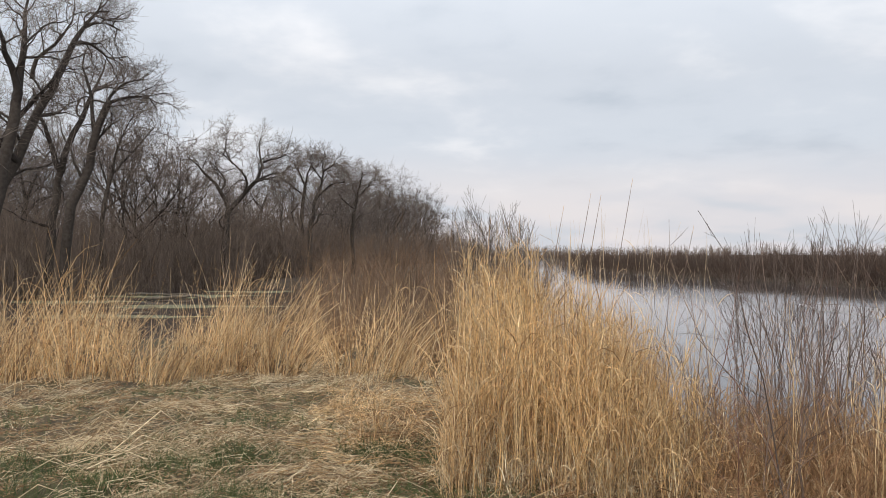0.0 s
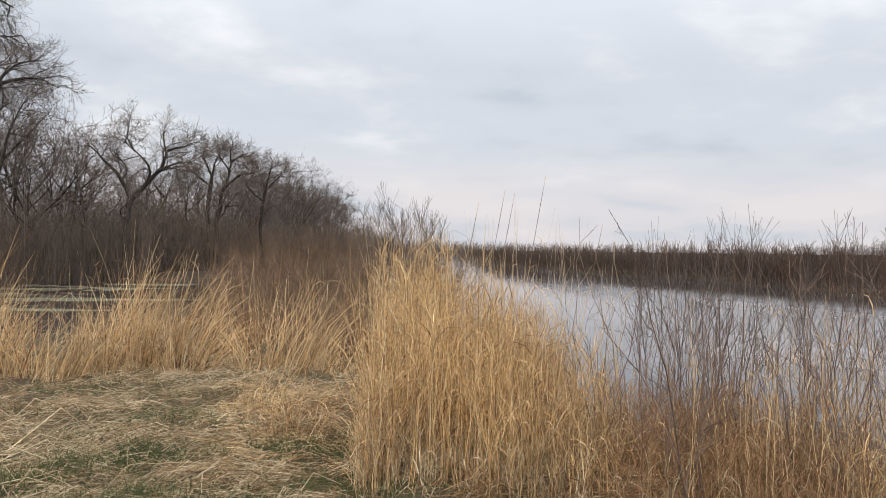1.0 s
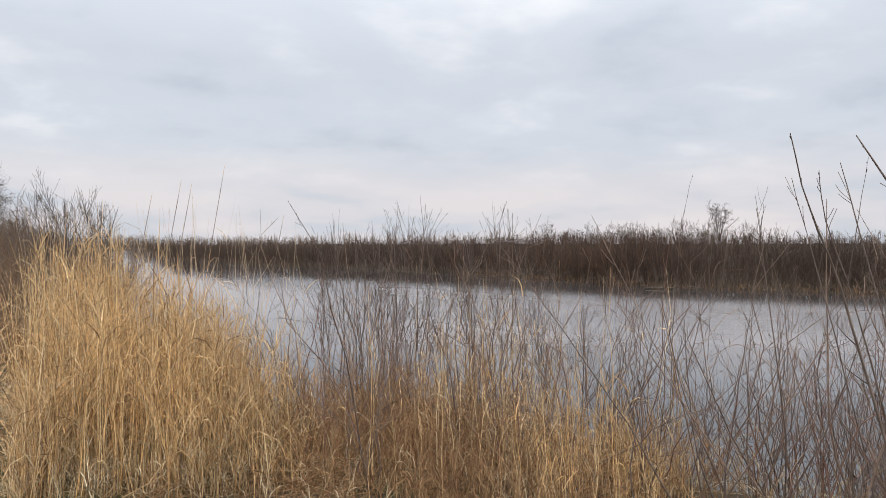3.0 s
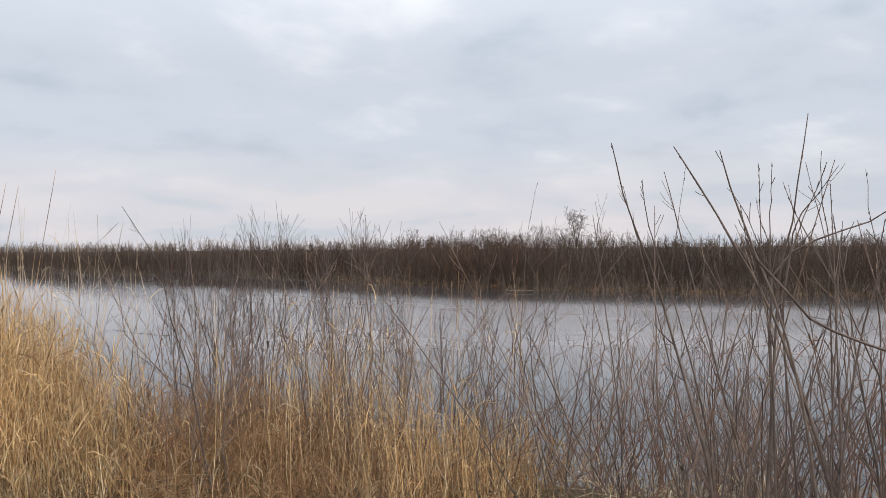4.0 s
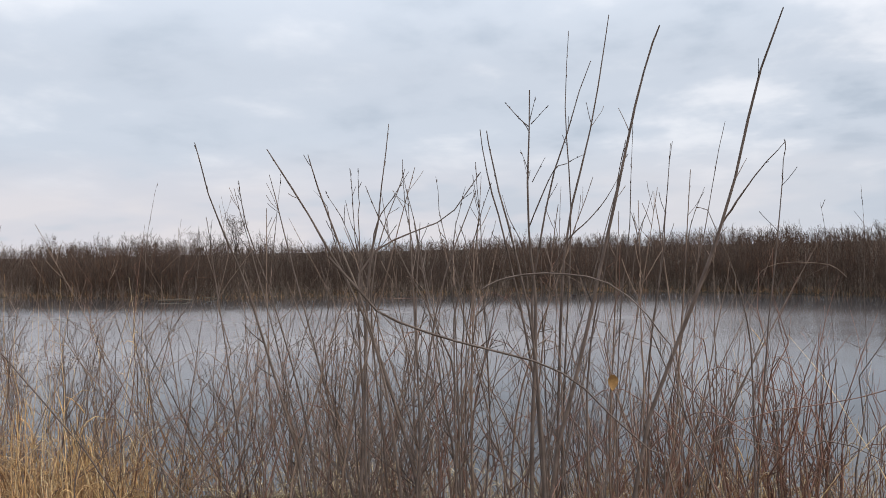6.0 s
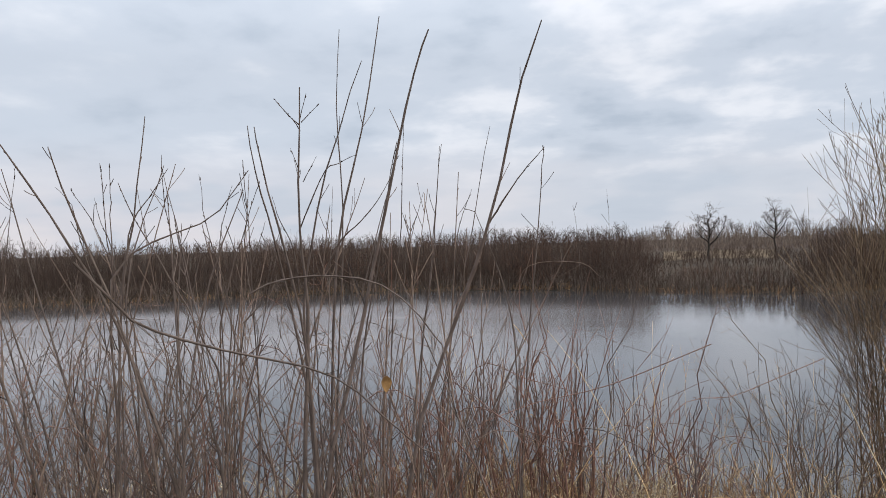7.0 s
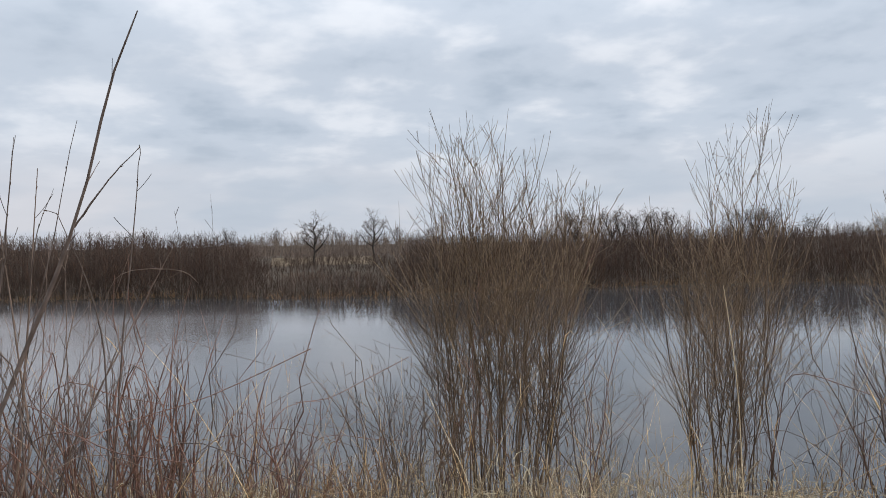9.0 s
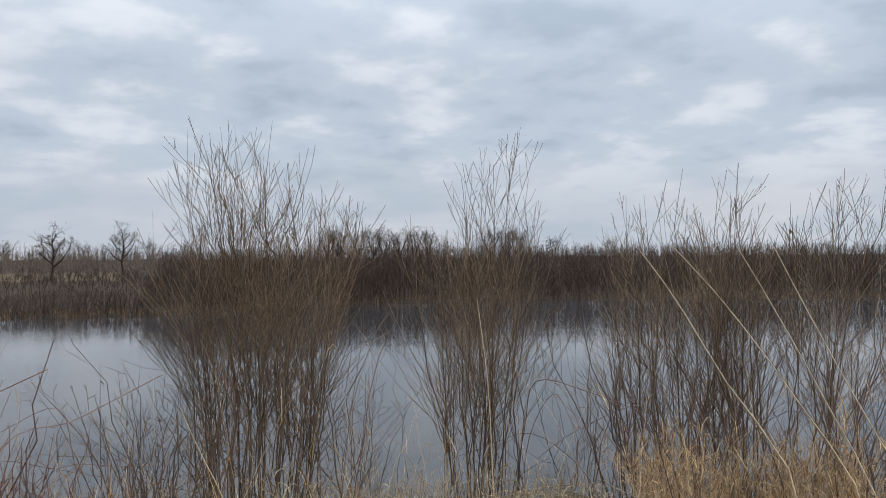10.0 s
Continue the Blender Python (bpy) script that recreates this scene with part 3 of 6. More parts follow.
plane_tree(56, -27.9, [
    (0.2, True, [(-27.9, 1.1, 0.0), (-27.9, 2.4, 0.0), (-27.8, 3.7, 0.0)]),
    (0.12, False, [(-27.8, 3.6, 0.0), (-27.1, 5.4, 0.3), (-26.4, 6.7, 0.6), (-26.1, 7.7, 0.9)]),
    (0.1, False, [(-27.8, 3.5, -0.0), (-28.1, 5.0, -0.3), (-28.3, 6.1, -0.6)]),
    (0.09, False, [(-27.6, 2.8, 0.0), (-27.0, 3.6, 0.3), (-25.9, 3.9, 0.6)])],
    "smaller bare tree standing between the large trunks", per=(8, 7, 6), sizes=(0.46, 0.62, 0.75), rise=0.08, fine=0.0084, spread=0.85, least=(2.4, 1.4, 0.8))
plane_tree(62, -15.4, [
    (0.3, True, [(-15.4, 0.2, 0.0), (-15.3, 2.2, 0.0), (-15.2, 3.1, 0.0)]),
    (0.2, False, [(-15.2, 3.0, 0.0), (-14.2, 4.1, 0.3), (-13.4, 5.1, 0.6), (-13.0, 6.0, 0.9), (-12.8, 6.5, 1.2), (-13.1, 7.5, 1.5), (-13.0, 8.2, 1.8)]),
    (0.11, False, [(-12.8, 6.5, -0.0), (-12.0, 6.7, -0.4), (-11.3, 7.0, -0.8)]),
    (0.12, False, [(-13.5, 5.0, 0.0), (-12.5, 5.6, 0.4), (-11.2, 5.9, 0.8)]),
    (0.09, False, [(-13.4, 5.1, -0.0), (-12.4, 5.3, -0.4), (-11.6, 4.7, -0.8)]),
    (0.18, False, [(-15.2, 3.2, -0.0), (-15.7, 4.3, -0.3), (-16.5, 5.3, -0.6), (-17.2, 6.0, -0.9), (-17.9, 6.6, -1.2)]),
    (0.1, False, [(-15.8, 4.3, 0.0), (-15.4, 5.1, 0.5), (-16.0, 6.1, 1.0), (-16.6, 6.7, 1.5)]),
    (0.12, False, [(-14.1, 4.2, -0.0), (-14.0, 5.3, -0.4), (-14.9, 6.3, -0.8), (-15.9, 7.1, -1.2)]),
    (0.08, False, [(-14.9, 6.3, 0.0), (-15.4, 7.3, 0.3), (-15.3, 8.1, 0.6)])],
    "spreading bare oak tree with two wide limbs", per=(8, 7, 6), sizes=(0.46, 0.62, 0.75), rise=0.08, fine=0.0084, spread=0.85, least=(2.4, 1.4, 0.8))
plane_tree(76, -9.6, [
    (0.26, True, [(-9.5, 1.6, 0.0), (-9.4, 2.8, 0.0), (-9.0, 4.2, 0.0)]),
    (0.14, False, [(-9.0, 4.1, 0.0), (-8.7, 5.3, 0.4), (-8.6, 6.4, 0.8), (-8.7, 7.3, 1.2)]),
    (0.13, False, [(-9.0, 4.1, -0.0), (-8.0, 5.0, -0.4), (-7.0, 5.1, -0.8)]),
    (0.12, False, [(-8.6, 5.9, 0.0), (-8.0, 6.4, 0.4), (-7.6, 6.6, 0.8)]),
    (0.08, False, [(-8.7, 5.3, -0.0), (-9.3, 6.1, -0.4), (-9.6, 6.7, -0.8)])],
    "bare tree with a crooked dark trunk and open crown", per=(8, 7, 6), sizes=(0.46, 0.62, 0.75), rise=0.08, fine=0.0100, spread=0.85, least=(2.4, 1.4, 0.8))
plane_tree(78, -10.1, [
    (0.24, True, [(-10.1, 1.2, 0.0), (-10.1, 3.2, 0.0), (-9.9, 4.8, 0.0)]),
    (0.13, False, [(-9.9, 4.8, 0.0), (-10.3, 5.8, 0.4), (-10.7, 6.4, 0.8)]),
    (0.12, False, [(-9.9, 4.8, -0.0), (-9.7, 5.7, -0.4), (-9.4, 6.5, -0.8)]),
    (0.1, False, [(-10.0, 4.2, 0.0), (-10.7, 4.8, 0.5), (-11.2, 5.3, 1.0)])],
    "bare tree with a straight dark trunk and a broken crown", per=(8, 7, 6), sizes=(0.46, 0.62, 0.75), rise=0.08, fine=0.0100, spread=0.85, least=(2.4, 1.4, 0.8))
plane_tree(86, -6.5, [
    (0.22, True, [(-6.5, 1.2, 0.0), (-6.4, 2.9, 0.0), (-6.2, 4.1, 0.0)]),
    (0.12, False, [(-6.2, 4.0, 0.0), (-6.6, 5.1, 0.5), (-6.9, 5.7, 1.0)]),
    (0.12, False, [(-6.2, 4.1, -0.0), (-6.0, 5.1, -0.5), (-5.8, 5.8, -1.0)]),
    (0.11, False, [(-6.2, 4.0, 0.0), (-5.4, 4.9, 0.5), (-4.9, 5.5, 1.0)]),
    (0.1, False, [(-6.3, 3.2, -0.0), (-7.3, 4.0, -0.5), (-7.6, 4.7, -1.0)])],
    "bare tree with a rounded fan of limbs", per=(8, 7, 6), sizes=(0.46, 0.62, 0.75), rise=0.08, fine=0.0112, spread=0.85, least=(2.4, 1.4, 0.8))


def wood_limbs(tall, r, n):
    """A crooked leading stem with limbs that leave it one above the other."""
    a0 = rng.uniform(0, 2 * pi)
    lead = [np.array([0.0, 0.0, -0.3])]
    for k in range(1, 8):
        lead.append(np.array([rng.normal(0, 0.03 * tall), rng.normal(0, 0.03 * tall), tall * k / 7.0 * 0.97]))
    limbs = [(r, [tuple(p) for p in lead])]
    for k in range(n):
        share = 0.3 + 0.5 * k / max(1, n - 1)
        f = share * 7
        i = int(f)
        p = lead[i] * (1 - f + i) + lead[i + 1] * (f - i)
        a = a0 + 2.4 * k + rng.normal(0, 0.4)
        L = tall * (1.0 - share) * rng.uniform(0.65, 1.0)
        out, up_ = L * rng.uniform(0.45, 0.75), L * rng.uniform(0.65, 0.95)
        way = np.array([cos(a), sin(a), 0.0])
        limbs.append((r * (0.75 - 0.5 * share), [tuple(p), tuple(p + way * out * 0.5 + np.array([0, 0, up_ * 0.35])), tuple(p + way * out * 0.9 + np.array([0, 0, up_ * 0.75])), tuple(p + way * out + np.array([0, 0, up_]))]))
    return limbs


wood_kinds = [wood_limbs(10.5, 0.13, 6), wood_limbs(10.5, 0.10, 5), wood_limbs(10.5, 0.12, 7), wood_limbs(10.5, 0.10, 6), wood_limbs(10.5, 0.14, 5), wood_limbs(10.5, 0.11, 6)]
woods = [bare_tree((0, 0, -60 - k), limbs, "leafless grey-brown woodland tree among dense brush", per=(6, 5, 4), sizes=(0.5, 0.62, 0.75), rise=0.12, spread=0.8, fine=0.0092, group="trees of the wood", last=2)
         for k, limbs in enumerate(wood_kinds)]
# the front of the wood runs away from the bank towards the end of the channel
FRONT = [(-38, 44), (-29, 50), (-22, 55), (-16, 62), (-11, 74), (-6, 98), (-3, 130), (-0.5, 185), (1.2, 260), (2.4, 360), (3.1, 470)]
front_az, front_d = np.array(FRONT, float).T
spots = []
for k in range(100):
    q = rng.uniform() ** 0.9
    az = -38 + 41.0 * q if k < 60 else rng.uniform(-20, -8) if k < 66 else rng.uniform(-9, 2.9)
    d = float(np.interp(az, front_az, front_d)) * (1.0 + 0.03 * k / 12 * rng.uniform(0, 1)) + rng.uniform(1, 14)
    if az > 2.95:
        continue
    spots.append((az, d))
for k, (az, d) in enumerate(spots):
    x, y = polar(az, d)
    top = np.interp(az, [-20, -17.5, -15, -11.5, -7.5, -5, -1.8, 0.7, 3.1], [8.6, 8.6, 6.6, 6.2, 6.3, 5.9, 4.7, 2.8, 1.5])
    tall = (d * tan(radians(top)) + 1.9) / 10.5 * rng.uniform(0.6, 1.0) if az > -19 else rng.uniform(0.8, 1.25)
    m = pose(x, y, float(height(x, y)), 0, 0, rng.uniform(0, 360)) @ Matrix.Diagonal((tall * rng.uniform(0.8, 1.1), tall * rng.uniform(0.8, 1.1), tall, 1))
    kind = woods[k % len(woods)]
    if k < len(woods):
        kind.matrix_basis = m
    else:
        twin = copy_thing(kind, m)
        twin.matrix_basis = m


def brush(name, spots, tall, material, label, thick=0.02, per=6, lean=0.16, length=0.34, spread=0.5, rise=0.35, low=0.12, out=None):
    """A thicket of upright shoots with side twigs."""
    n = len(spots)
    base = on_ground(spots[:, 0], spots[:, 1]) - np.array([0, 0, 0.05])
    away = rng.uniform(0, 2 * pi, n) if out is None else np.arctan2(out[:, 0], out[:, 1]) + rng.normal(0, 0.5, n)
    P = shoots(base, tall, away, np.abs(rng.normal(0, lean, n)), 0.3, 0.03, 3)
    R = taper(n, 3, thick * rng.uniform(0.6, 1.3, n), 0.16)
    tw, tr = twigs(P, R, per, length, spread, low, 0.99, rise, 2, 0.7, 0.1)
    tr = np.maximum(tr, thick * 0.2)
    return stuff(name, [tubes(P, R, 3), tubes(tw, tr, 3)], material, label, "brush")


def scatter(n, az0, az1, near, depth):
    """Random plan points between headings; near gives the front distance, depth the band behind it."""
    az = rng.uniform(az0, az1, n)
    d = near(az) + depth * rng.uniform(0, 1, n) ** 1.3
    return np.stack([d * np.sin(np.radians(az)), d * np.cos(np.radians(az))], 1), az


def domes(n, az0, az1, near, depth, wide):
    """Plan points gathered into rounded shrubs: points, headings, share of the full height, way outwards."""
    knots = max(4, n // 16)
    kx, _ = scatter(knots, az0, az1, near, depth)
    pick = rng.integers(0, knots, n)
    size = rng.uniform(0.6, 1.3, knots)[pick] * wide
    share = np.sqrt(rng.uniform(0, 1, n))
    a = rng.uniform(0, 2 * pi, n)
    off = (share * size)[:, None] * np.stack([np.sin(a), np.cos(a)], 1)
    xy = kx[pick] + off
    tall = rng.uniform(0.95, 1.22, knots)[pick] * (1 - 0.36 * share ** 2) * rng.uniform(0.85, 1.03, n)
    return xy, np.degrees(np.arctan2(xy[:, 0], xy[:, 1])) % 360, tall, off


wood_front = lambda az: np.interp(az, front_az, front_d) - 6
for a0, a1, n, tall in ((-38, -19, 1000, 7.0), (-38, -16, 1800, 6.0), (-16, -5, 1500, 5.6), (-5, 0.5, 900, 7.6), (0.5, 3.2, 500, 8.5)):
    xy, az = scatter(n, a0, a1, wood_front, 22 if a0 < -5 else 50)
    brush("woodland_brush", xy, tall * rng.uniform(0.25, 1.15, n), UNDER, "dense dark leafless brush along the foot of the wood",
          0.019 if a0 < -5 else 0.034, 6, 0.2, 0.42, 0.65)
for a0, a1, n in ((-38, -14, 1150), (-14, -2, 900), (-2, 3.0, 560)):
    xy, az = scatter(n, a0, a1, lambda a: wood_front(a) + 4, 26 if a0 < -5 else 70)
    brush("woodland_poles", xy, rng.uniform(4.5, 8.0, n) * (0.95 if a0 < -14 else 0.88 if a0 < -2 else 1.2), UNDER, "crowded slender leafless young trees inside the wood", 0.032 if a0 < -5 else 0.06, 12, 0.14, 0.3, 0.75, 0.3)
for a0, a1, n, lo, hi, thick in ((-38, -22, 950, 4.2, 7.2, 0.022), (-22, -8, 1150, 4.0, 6.4, 0.024), (-8, -2, 240, 4.5, 7.0, 0.03)):
    xy, az = scatter(n, a0, a1, lambda a: wood_front(a) + 6, 18)
    brush("woodland_brush", xy, rng.uniform(lo, hi, n), UNDER, "fine crowded leafless twigs deep inside the wood", thick, 13, 0.18, 0.3, 0.8, 0.3, 0.15)
# willow scrub between the bank grass and the channel
xy, az = scatter(620, -10, 6.0, lambda a: np.full_like(a, 19.0), 60)
brush("willow_scrub", xy, rng.uniform(0.9, 3.4, len(xy)), SCRUB, "brown leafless willow scrub behind the reeds", 0.015, 10, 0.42, 0.45, 0.95)
xy, az = scatter(240, -10, 3.0, lambda a: np.full_like(a, 13.5), 12)
brush("dead_stalks", xy, rng.uniform(0.5, 1.7, len(xy)), TAN, "pale dead stalks among the scrub", 0.006, 3, 0.3, 0.3, 0.7)
xy, az = scatter(160, 1.5, 6.2, lambda a: np.full_like(a, 22.0), 16)
brush("willow_scrub", xy, rng.uniform(1.2, 2.3, len(xy)), GOLD_TWIG, "orange-brown willow scrub behind the reeds", 0.010, 9, 0.2, 0.4, 0.5)
xy, az = scatter(560, -11, 1.5, lambda a: np.full_like(a, 13.5), 22)
brush("bramble_scrub", xy, rng.uniform(0.5, 1.6, len(xy)), SCRUB, "tangled brown scrub behind the grass", 0.009, 9, 0.55, 0.55, 1.0)

# ---- thicket on the far shore ----
SHORE = np.array([(172, 30), (165, 52), (151, 49), (133, 45), (118, 40.5), (103, 35.6), (96, 36.6), (87, 40), (79, 42), (68, 42), (57, 42), (46, 44),
                  (38, 51), (30, 60), (24, 72), (18, 82), (13, 98), (10, 130), (8.6, 210), (7.8, 330)], float)[::-1]
shore = lambda az: np.interp(az, SHORE[:, 0], SHORE[:, 1])
# the skyline of the thicket: heading, degrees above eye level
SKYLINE = np.array([(7.6, 0.5), (9, 0.3), (22, 0.3), (30, 0.55), (38, 0.85), (45, 0.95), (52, 0.55), (57, 0.5), (67, 0.75), (73, 0.8), (80, 0.95), (88, 1.1), (92, 0.8),
                    (94, 0.3), (95, -1.6), (103.5, -1.6), (104.5, 0.3), (106, 0.6), (118, 0.7), (136, 0.8), (160, 0.75)])


def skyline(az, d):
    """How tall a shoot must be at that place to reach the skyline."""
    return 2.15 + d * np.tan(np.radians(np.interp(az, SKYLINE[:, 0], SKYLINE[:, 1]) - 0.1))


for a0, a1, n, deep in ((7.7, 14, 800, 25), (14, 30, 1300, 14), (30, 46, 1050, 9), (46, 64, 1050, 7), (64, 80, 1000, 7), (80, 94.5, 950, 7), (94.5, 104, 320, 4), (103.5, 120, 950, 7), (120, 138, 950, 7), (138, 160, 800, 7)):
    xy, az = scatter(n, a0, a1, lambda a: shore(a) - 0.3, deep)
    tall = skyline(az, np.hypot(xy[:, 0], xy[:, 1])) * (1.02 - 0.2 * rng.uniform(0, 1, n)) + 0.16 * np.sin(az * 3.1) * np.sin(az * 1.27)
    low_xy, low_az = scatter(n // 5, a0, a1, lambda a: shore(a) - 0.5, 2.5)
    brush("shore_scrub", low_xy, rng.uniform(0.5, 1.3, len(low_xy)), UNDER, "low dark twigs along the far waterline", 0.016, 7, 0.35, 0.5, 0.8, 0.2, 0.02)
    brush("willow_thicket", xy, np.maximum(tall, 0.5), THICKET, "dense brown leafless willow thicket on the far shore", 0.011 if a0 > 30 else 0.018, 8, 0.2, 0.34, 0.85, 0.25, 0.06)
    xy, az, share, away = domes(n // 2, a0 + 0.5, a1 - 0.5, lambda a: shore(a) + 1.0, deep + 3, 1.7 if a0 > 30 else 3.0)
    brush("willow_shrubs", xy, np.maximum(skyline(az, np.hypot(xy[:, 0], xy[:, 1])) * share, 0.4), RED_THICKET if a0 > 60 or a0 == 30 else THICKET, "rounded leafless willow shrubs of the shore thicket",
          0.012 if a0 > 30 else 0.019, 9, 0.3, 0.26, 0.6, 0.3, 0.25, away)
xy, az = scatter(3000, 9, 160, lambda a: shore(a) + 4, 30)
keep = (az < 93.5) | (az > 104.5)
xy, az = xy[keep], az[keep]
tall = skyline(az, np.hypot(xy[:, 0], xy[:, 1])) * (0.92 + 0.08 * np.sin(az * 2.7) * np.sin(az * 1.1) + 0.13 * rng.uniform(0, 1, len(xy)))
brush("far_hedge", xy, tall, THICKET, "leafless willows behind the shore thicket", 0.03, 9, 0.18, 0.26, 0.9, 0.2, 0.45)

for a0, a1, n in ((30, 66, 900), (66, 104, 900), (104, 160, 1300)):
    xy, az = scatter(n, a0, a1, lambda a: shore(a) - 0.35, 1.3)
    brush("shore_grass", xy, rng.uniform(0.15, 0.5, n), RUST, "matted brown dead grass along the far waterline", 0.012, 2, 0.6, 0.6, 0.9)

# single trees that stand over the thicket
round_limbs = auto_limbs(7.0, 0.06, 7, 0.34, 0.26, 0.01)
x, y = polar(48.3, 105)
bare_tree((x, y, float(height(x, y))), round_limbs, "small round-topped bare tree rising over the willow thicket", per=(6, 5, 5), sizes=(0.4, 0.55, 0.6), rise=0.3, spread=0.65, fine=0.008)
for az, d, tall in ((97.9, 78, 4.7), (102.0, 104, 5.9)):
    x, y = polar(az, d)
    bare_tree((x, y, float(height(x, y))), wood_limbs(tall, 0.024 * tall, 9), "lone spreading bare tree in the tan meadow", per=(6, 5, 5), sizes=(0.5, 0.6, 0.7), rise=0.05, spread=0.8, group="meadow trees", fine=0.0075)
tall_row = [(115.5, 190), (116.6, 195), (117.7, 189), (118.8, 192), (119.9, 190), (121.0, 194), (122.1, 192), (123.0, 196), (127.4, 184), (128.4, 186), (129.2, 185),
            (92, 225), (95.0, 245), (99.6, 242), (103.6, 230), (106, 228), (132, 220), (136, 230)]
far_kind = bare_tree((0, 0, -80), auto_limbs(8.9, 0.17, 6, 0.25, 0.34), "distant leafless tree in a row behind the shore", per=(6, 5, 5), sizes=(0.5, 0.6, 0.65), rise=0.25, spread=0.65, group="distant tree row", fine=0.009, last=2)
for k, (az, d) in enumerate(tall_row):
    x, y = polar(az, d)
    s = rng.uniform(0.85, 1.0) * (1.0 if 110 < az < 130 else 0.78)
    m = pose(x, y, float(height(x, y)), 0, 0, rng.uniform(0, 360)) @ Matrix.Diagonal((s * 1.25, s * 1.25, s, 1))
    if k:
        copy_thing(far_kind, m).matrix_basis = m
    else:
        far_kind.matrix_basis = m
# small airy trees that rise over the thicket
small_kinds = [bare_tree((0, 0, -90 - k), auto_limbs(6.0, 0.05, 6, 0.3, 0.3, 0.02), "small airy leafless tree rising behind the shore thicket", per=(5, 4, 3), sizes=(0.5, 0.6, 0.7), rise=0.35, spread=0.6, fine=0.008, group="small trees behind the thicket", last=2) for k in range(2)]
for k in range(40):
    az = 36.0 + 17.0 * (k + rng.uniform(0, 1)) / 26 if k < 26 else rng.uniform(60, 92)
    d = float(shore(az)) + rng.uniform(22, 50)
    el = float(np.interp(az, [35.5, 37, 39, 41.5, 44, 46, 50, 53, 60, 92], [1.1, 1.7, 1.3, 1.9, 1.8, 1.6, 1.6, 1.0, 1.0, 1.3]))
    x, y = polar(az, d)
    grow_to = (2.1 + d * tan(radians(el))) / 6.0 * rng.uniform(0.6, 0.95)
    m = pose(x, y, float(height(x, y)), 0, 0, rng.uniform(0, 360)) @ Matrix.Diagonal((grow_to * 0.85, grow_to * 0.85, grow_to, 1))
    if k < 2:
        small_kinds[k].matrix_basis = m
    else:
        copy_thing(small_kinds[k % 2], m).matrix_basis = m
for a0, a1, n, lo, hi in ((114, 124.5, 420, 5.0, 8.6), (126.5, 130.2, 150, 5.0, 8.6), (93, 107, 420, 3.6, 5.8), (130, 150, 380, 3.4, 5.6)):
    xy, az = scatter(n, a0, a1, lambda a: np.full_like(a, 188.0), 30)
    brush("distant_poles", xy, rng.uniform(lo, hi, n), UNDER, "crowded leafless young trees in the distant row", 0.05, 10, 0.12, 0.3, 0.6, 0.3, 0.25)
# far hedges that close the view
xy, az = scatter(2600, 20, 165, lambda a: np.interp(a, [20, 84, 90], [120.0, 150.0, 190.0]), 60)
hump = 0.5 + 0.5 * np.sin(az * 2.3) * np.sin(az * 0.9 + 1.0)
brush("far_hedge", xy, np.where(az < 84, 1.12, 1.0) * (rng.uniform(2.6, 4.2, len(xy)) + 2.0 * (az > 80) * hump * rng.uniform(0.2, 1, len(xy))), UNDER, "far leafless hedge beyond the meadow", 0.09, 8, 0.25, 0.4, 0.7)
xy, az = scatter(420, 93, 105.5, lambda a: np.full_like(a, 58.0), 24)
brush("marsh_scrub", xy, rng.uniform(0.35, 1.15, len(xy)), THICKET, "brown marsh scrub along the meadow's edge", 0.022, 9, 0.35, 0.5, 0.8, 0.2)
xy, az = scatter(900, 91.5, 106, lambda a: np.full_like(a, 129.0), 40)
brush("meadow_hedge", xy, rng.uniform(1.3, 2.9, len(xy)) + 0.8 * np.sin(az * 5.1) * np.sin(az * 2.2), UNDER, "dark leafless hedge behind the tan meadow", 0.035, 11, 0.3, 0.4, 0.7)
xy, az = scatter(260, 95.5, 103, lambda a: np.full_like(a, 82.0), 30)
brush("marsh_scrub", xy, rng.uniform(0.5, 1.3, len(xy)), THICKET, "brown scrub growing into the meadow", 0.022, 9, 0.35, 0.5, 0.8, 0.2)
xy, az = scatter(900, 2.5, 20, lambda a: np.full_like(a, 420.0), 160)
brush("far_woods", xy, rng.uniform(4.0, 7.5, len(xy)), UNDER, "far woods at the end of the channel", 0.14, 7, 0.25, 0.5, 0.7)

# ---- saplings standing in the shallows ----
rng = np.random.default_rng(23)


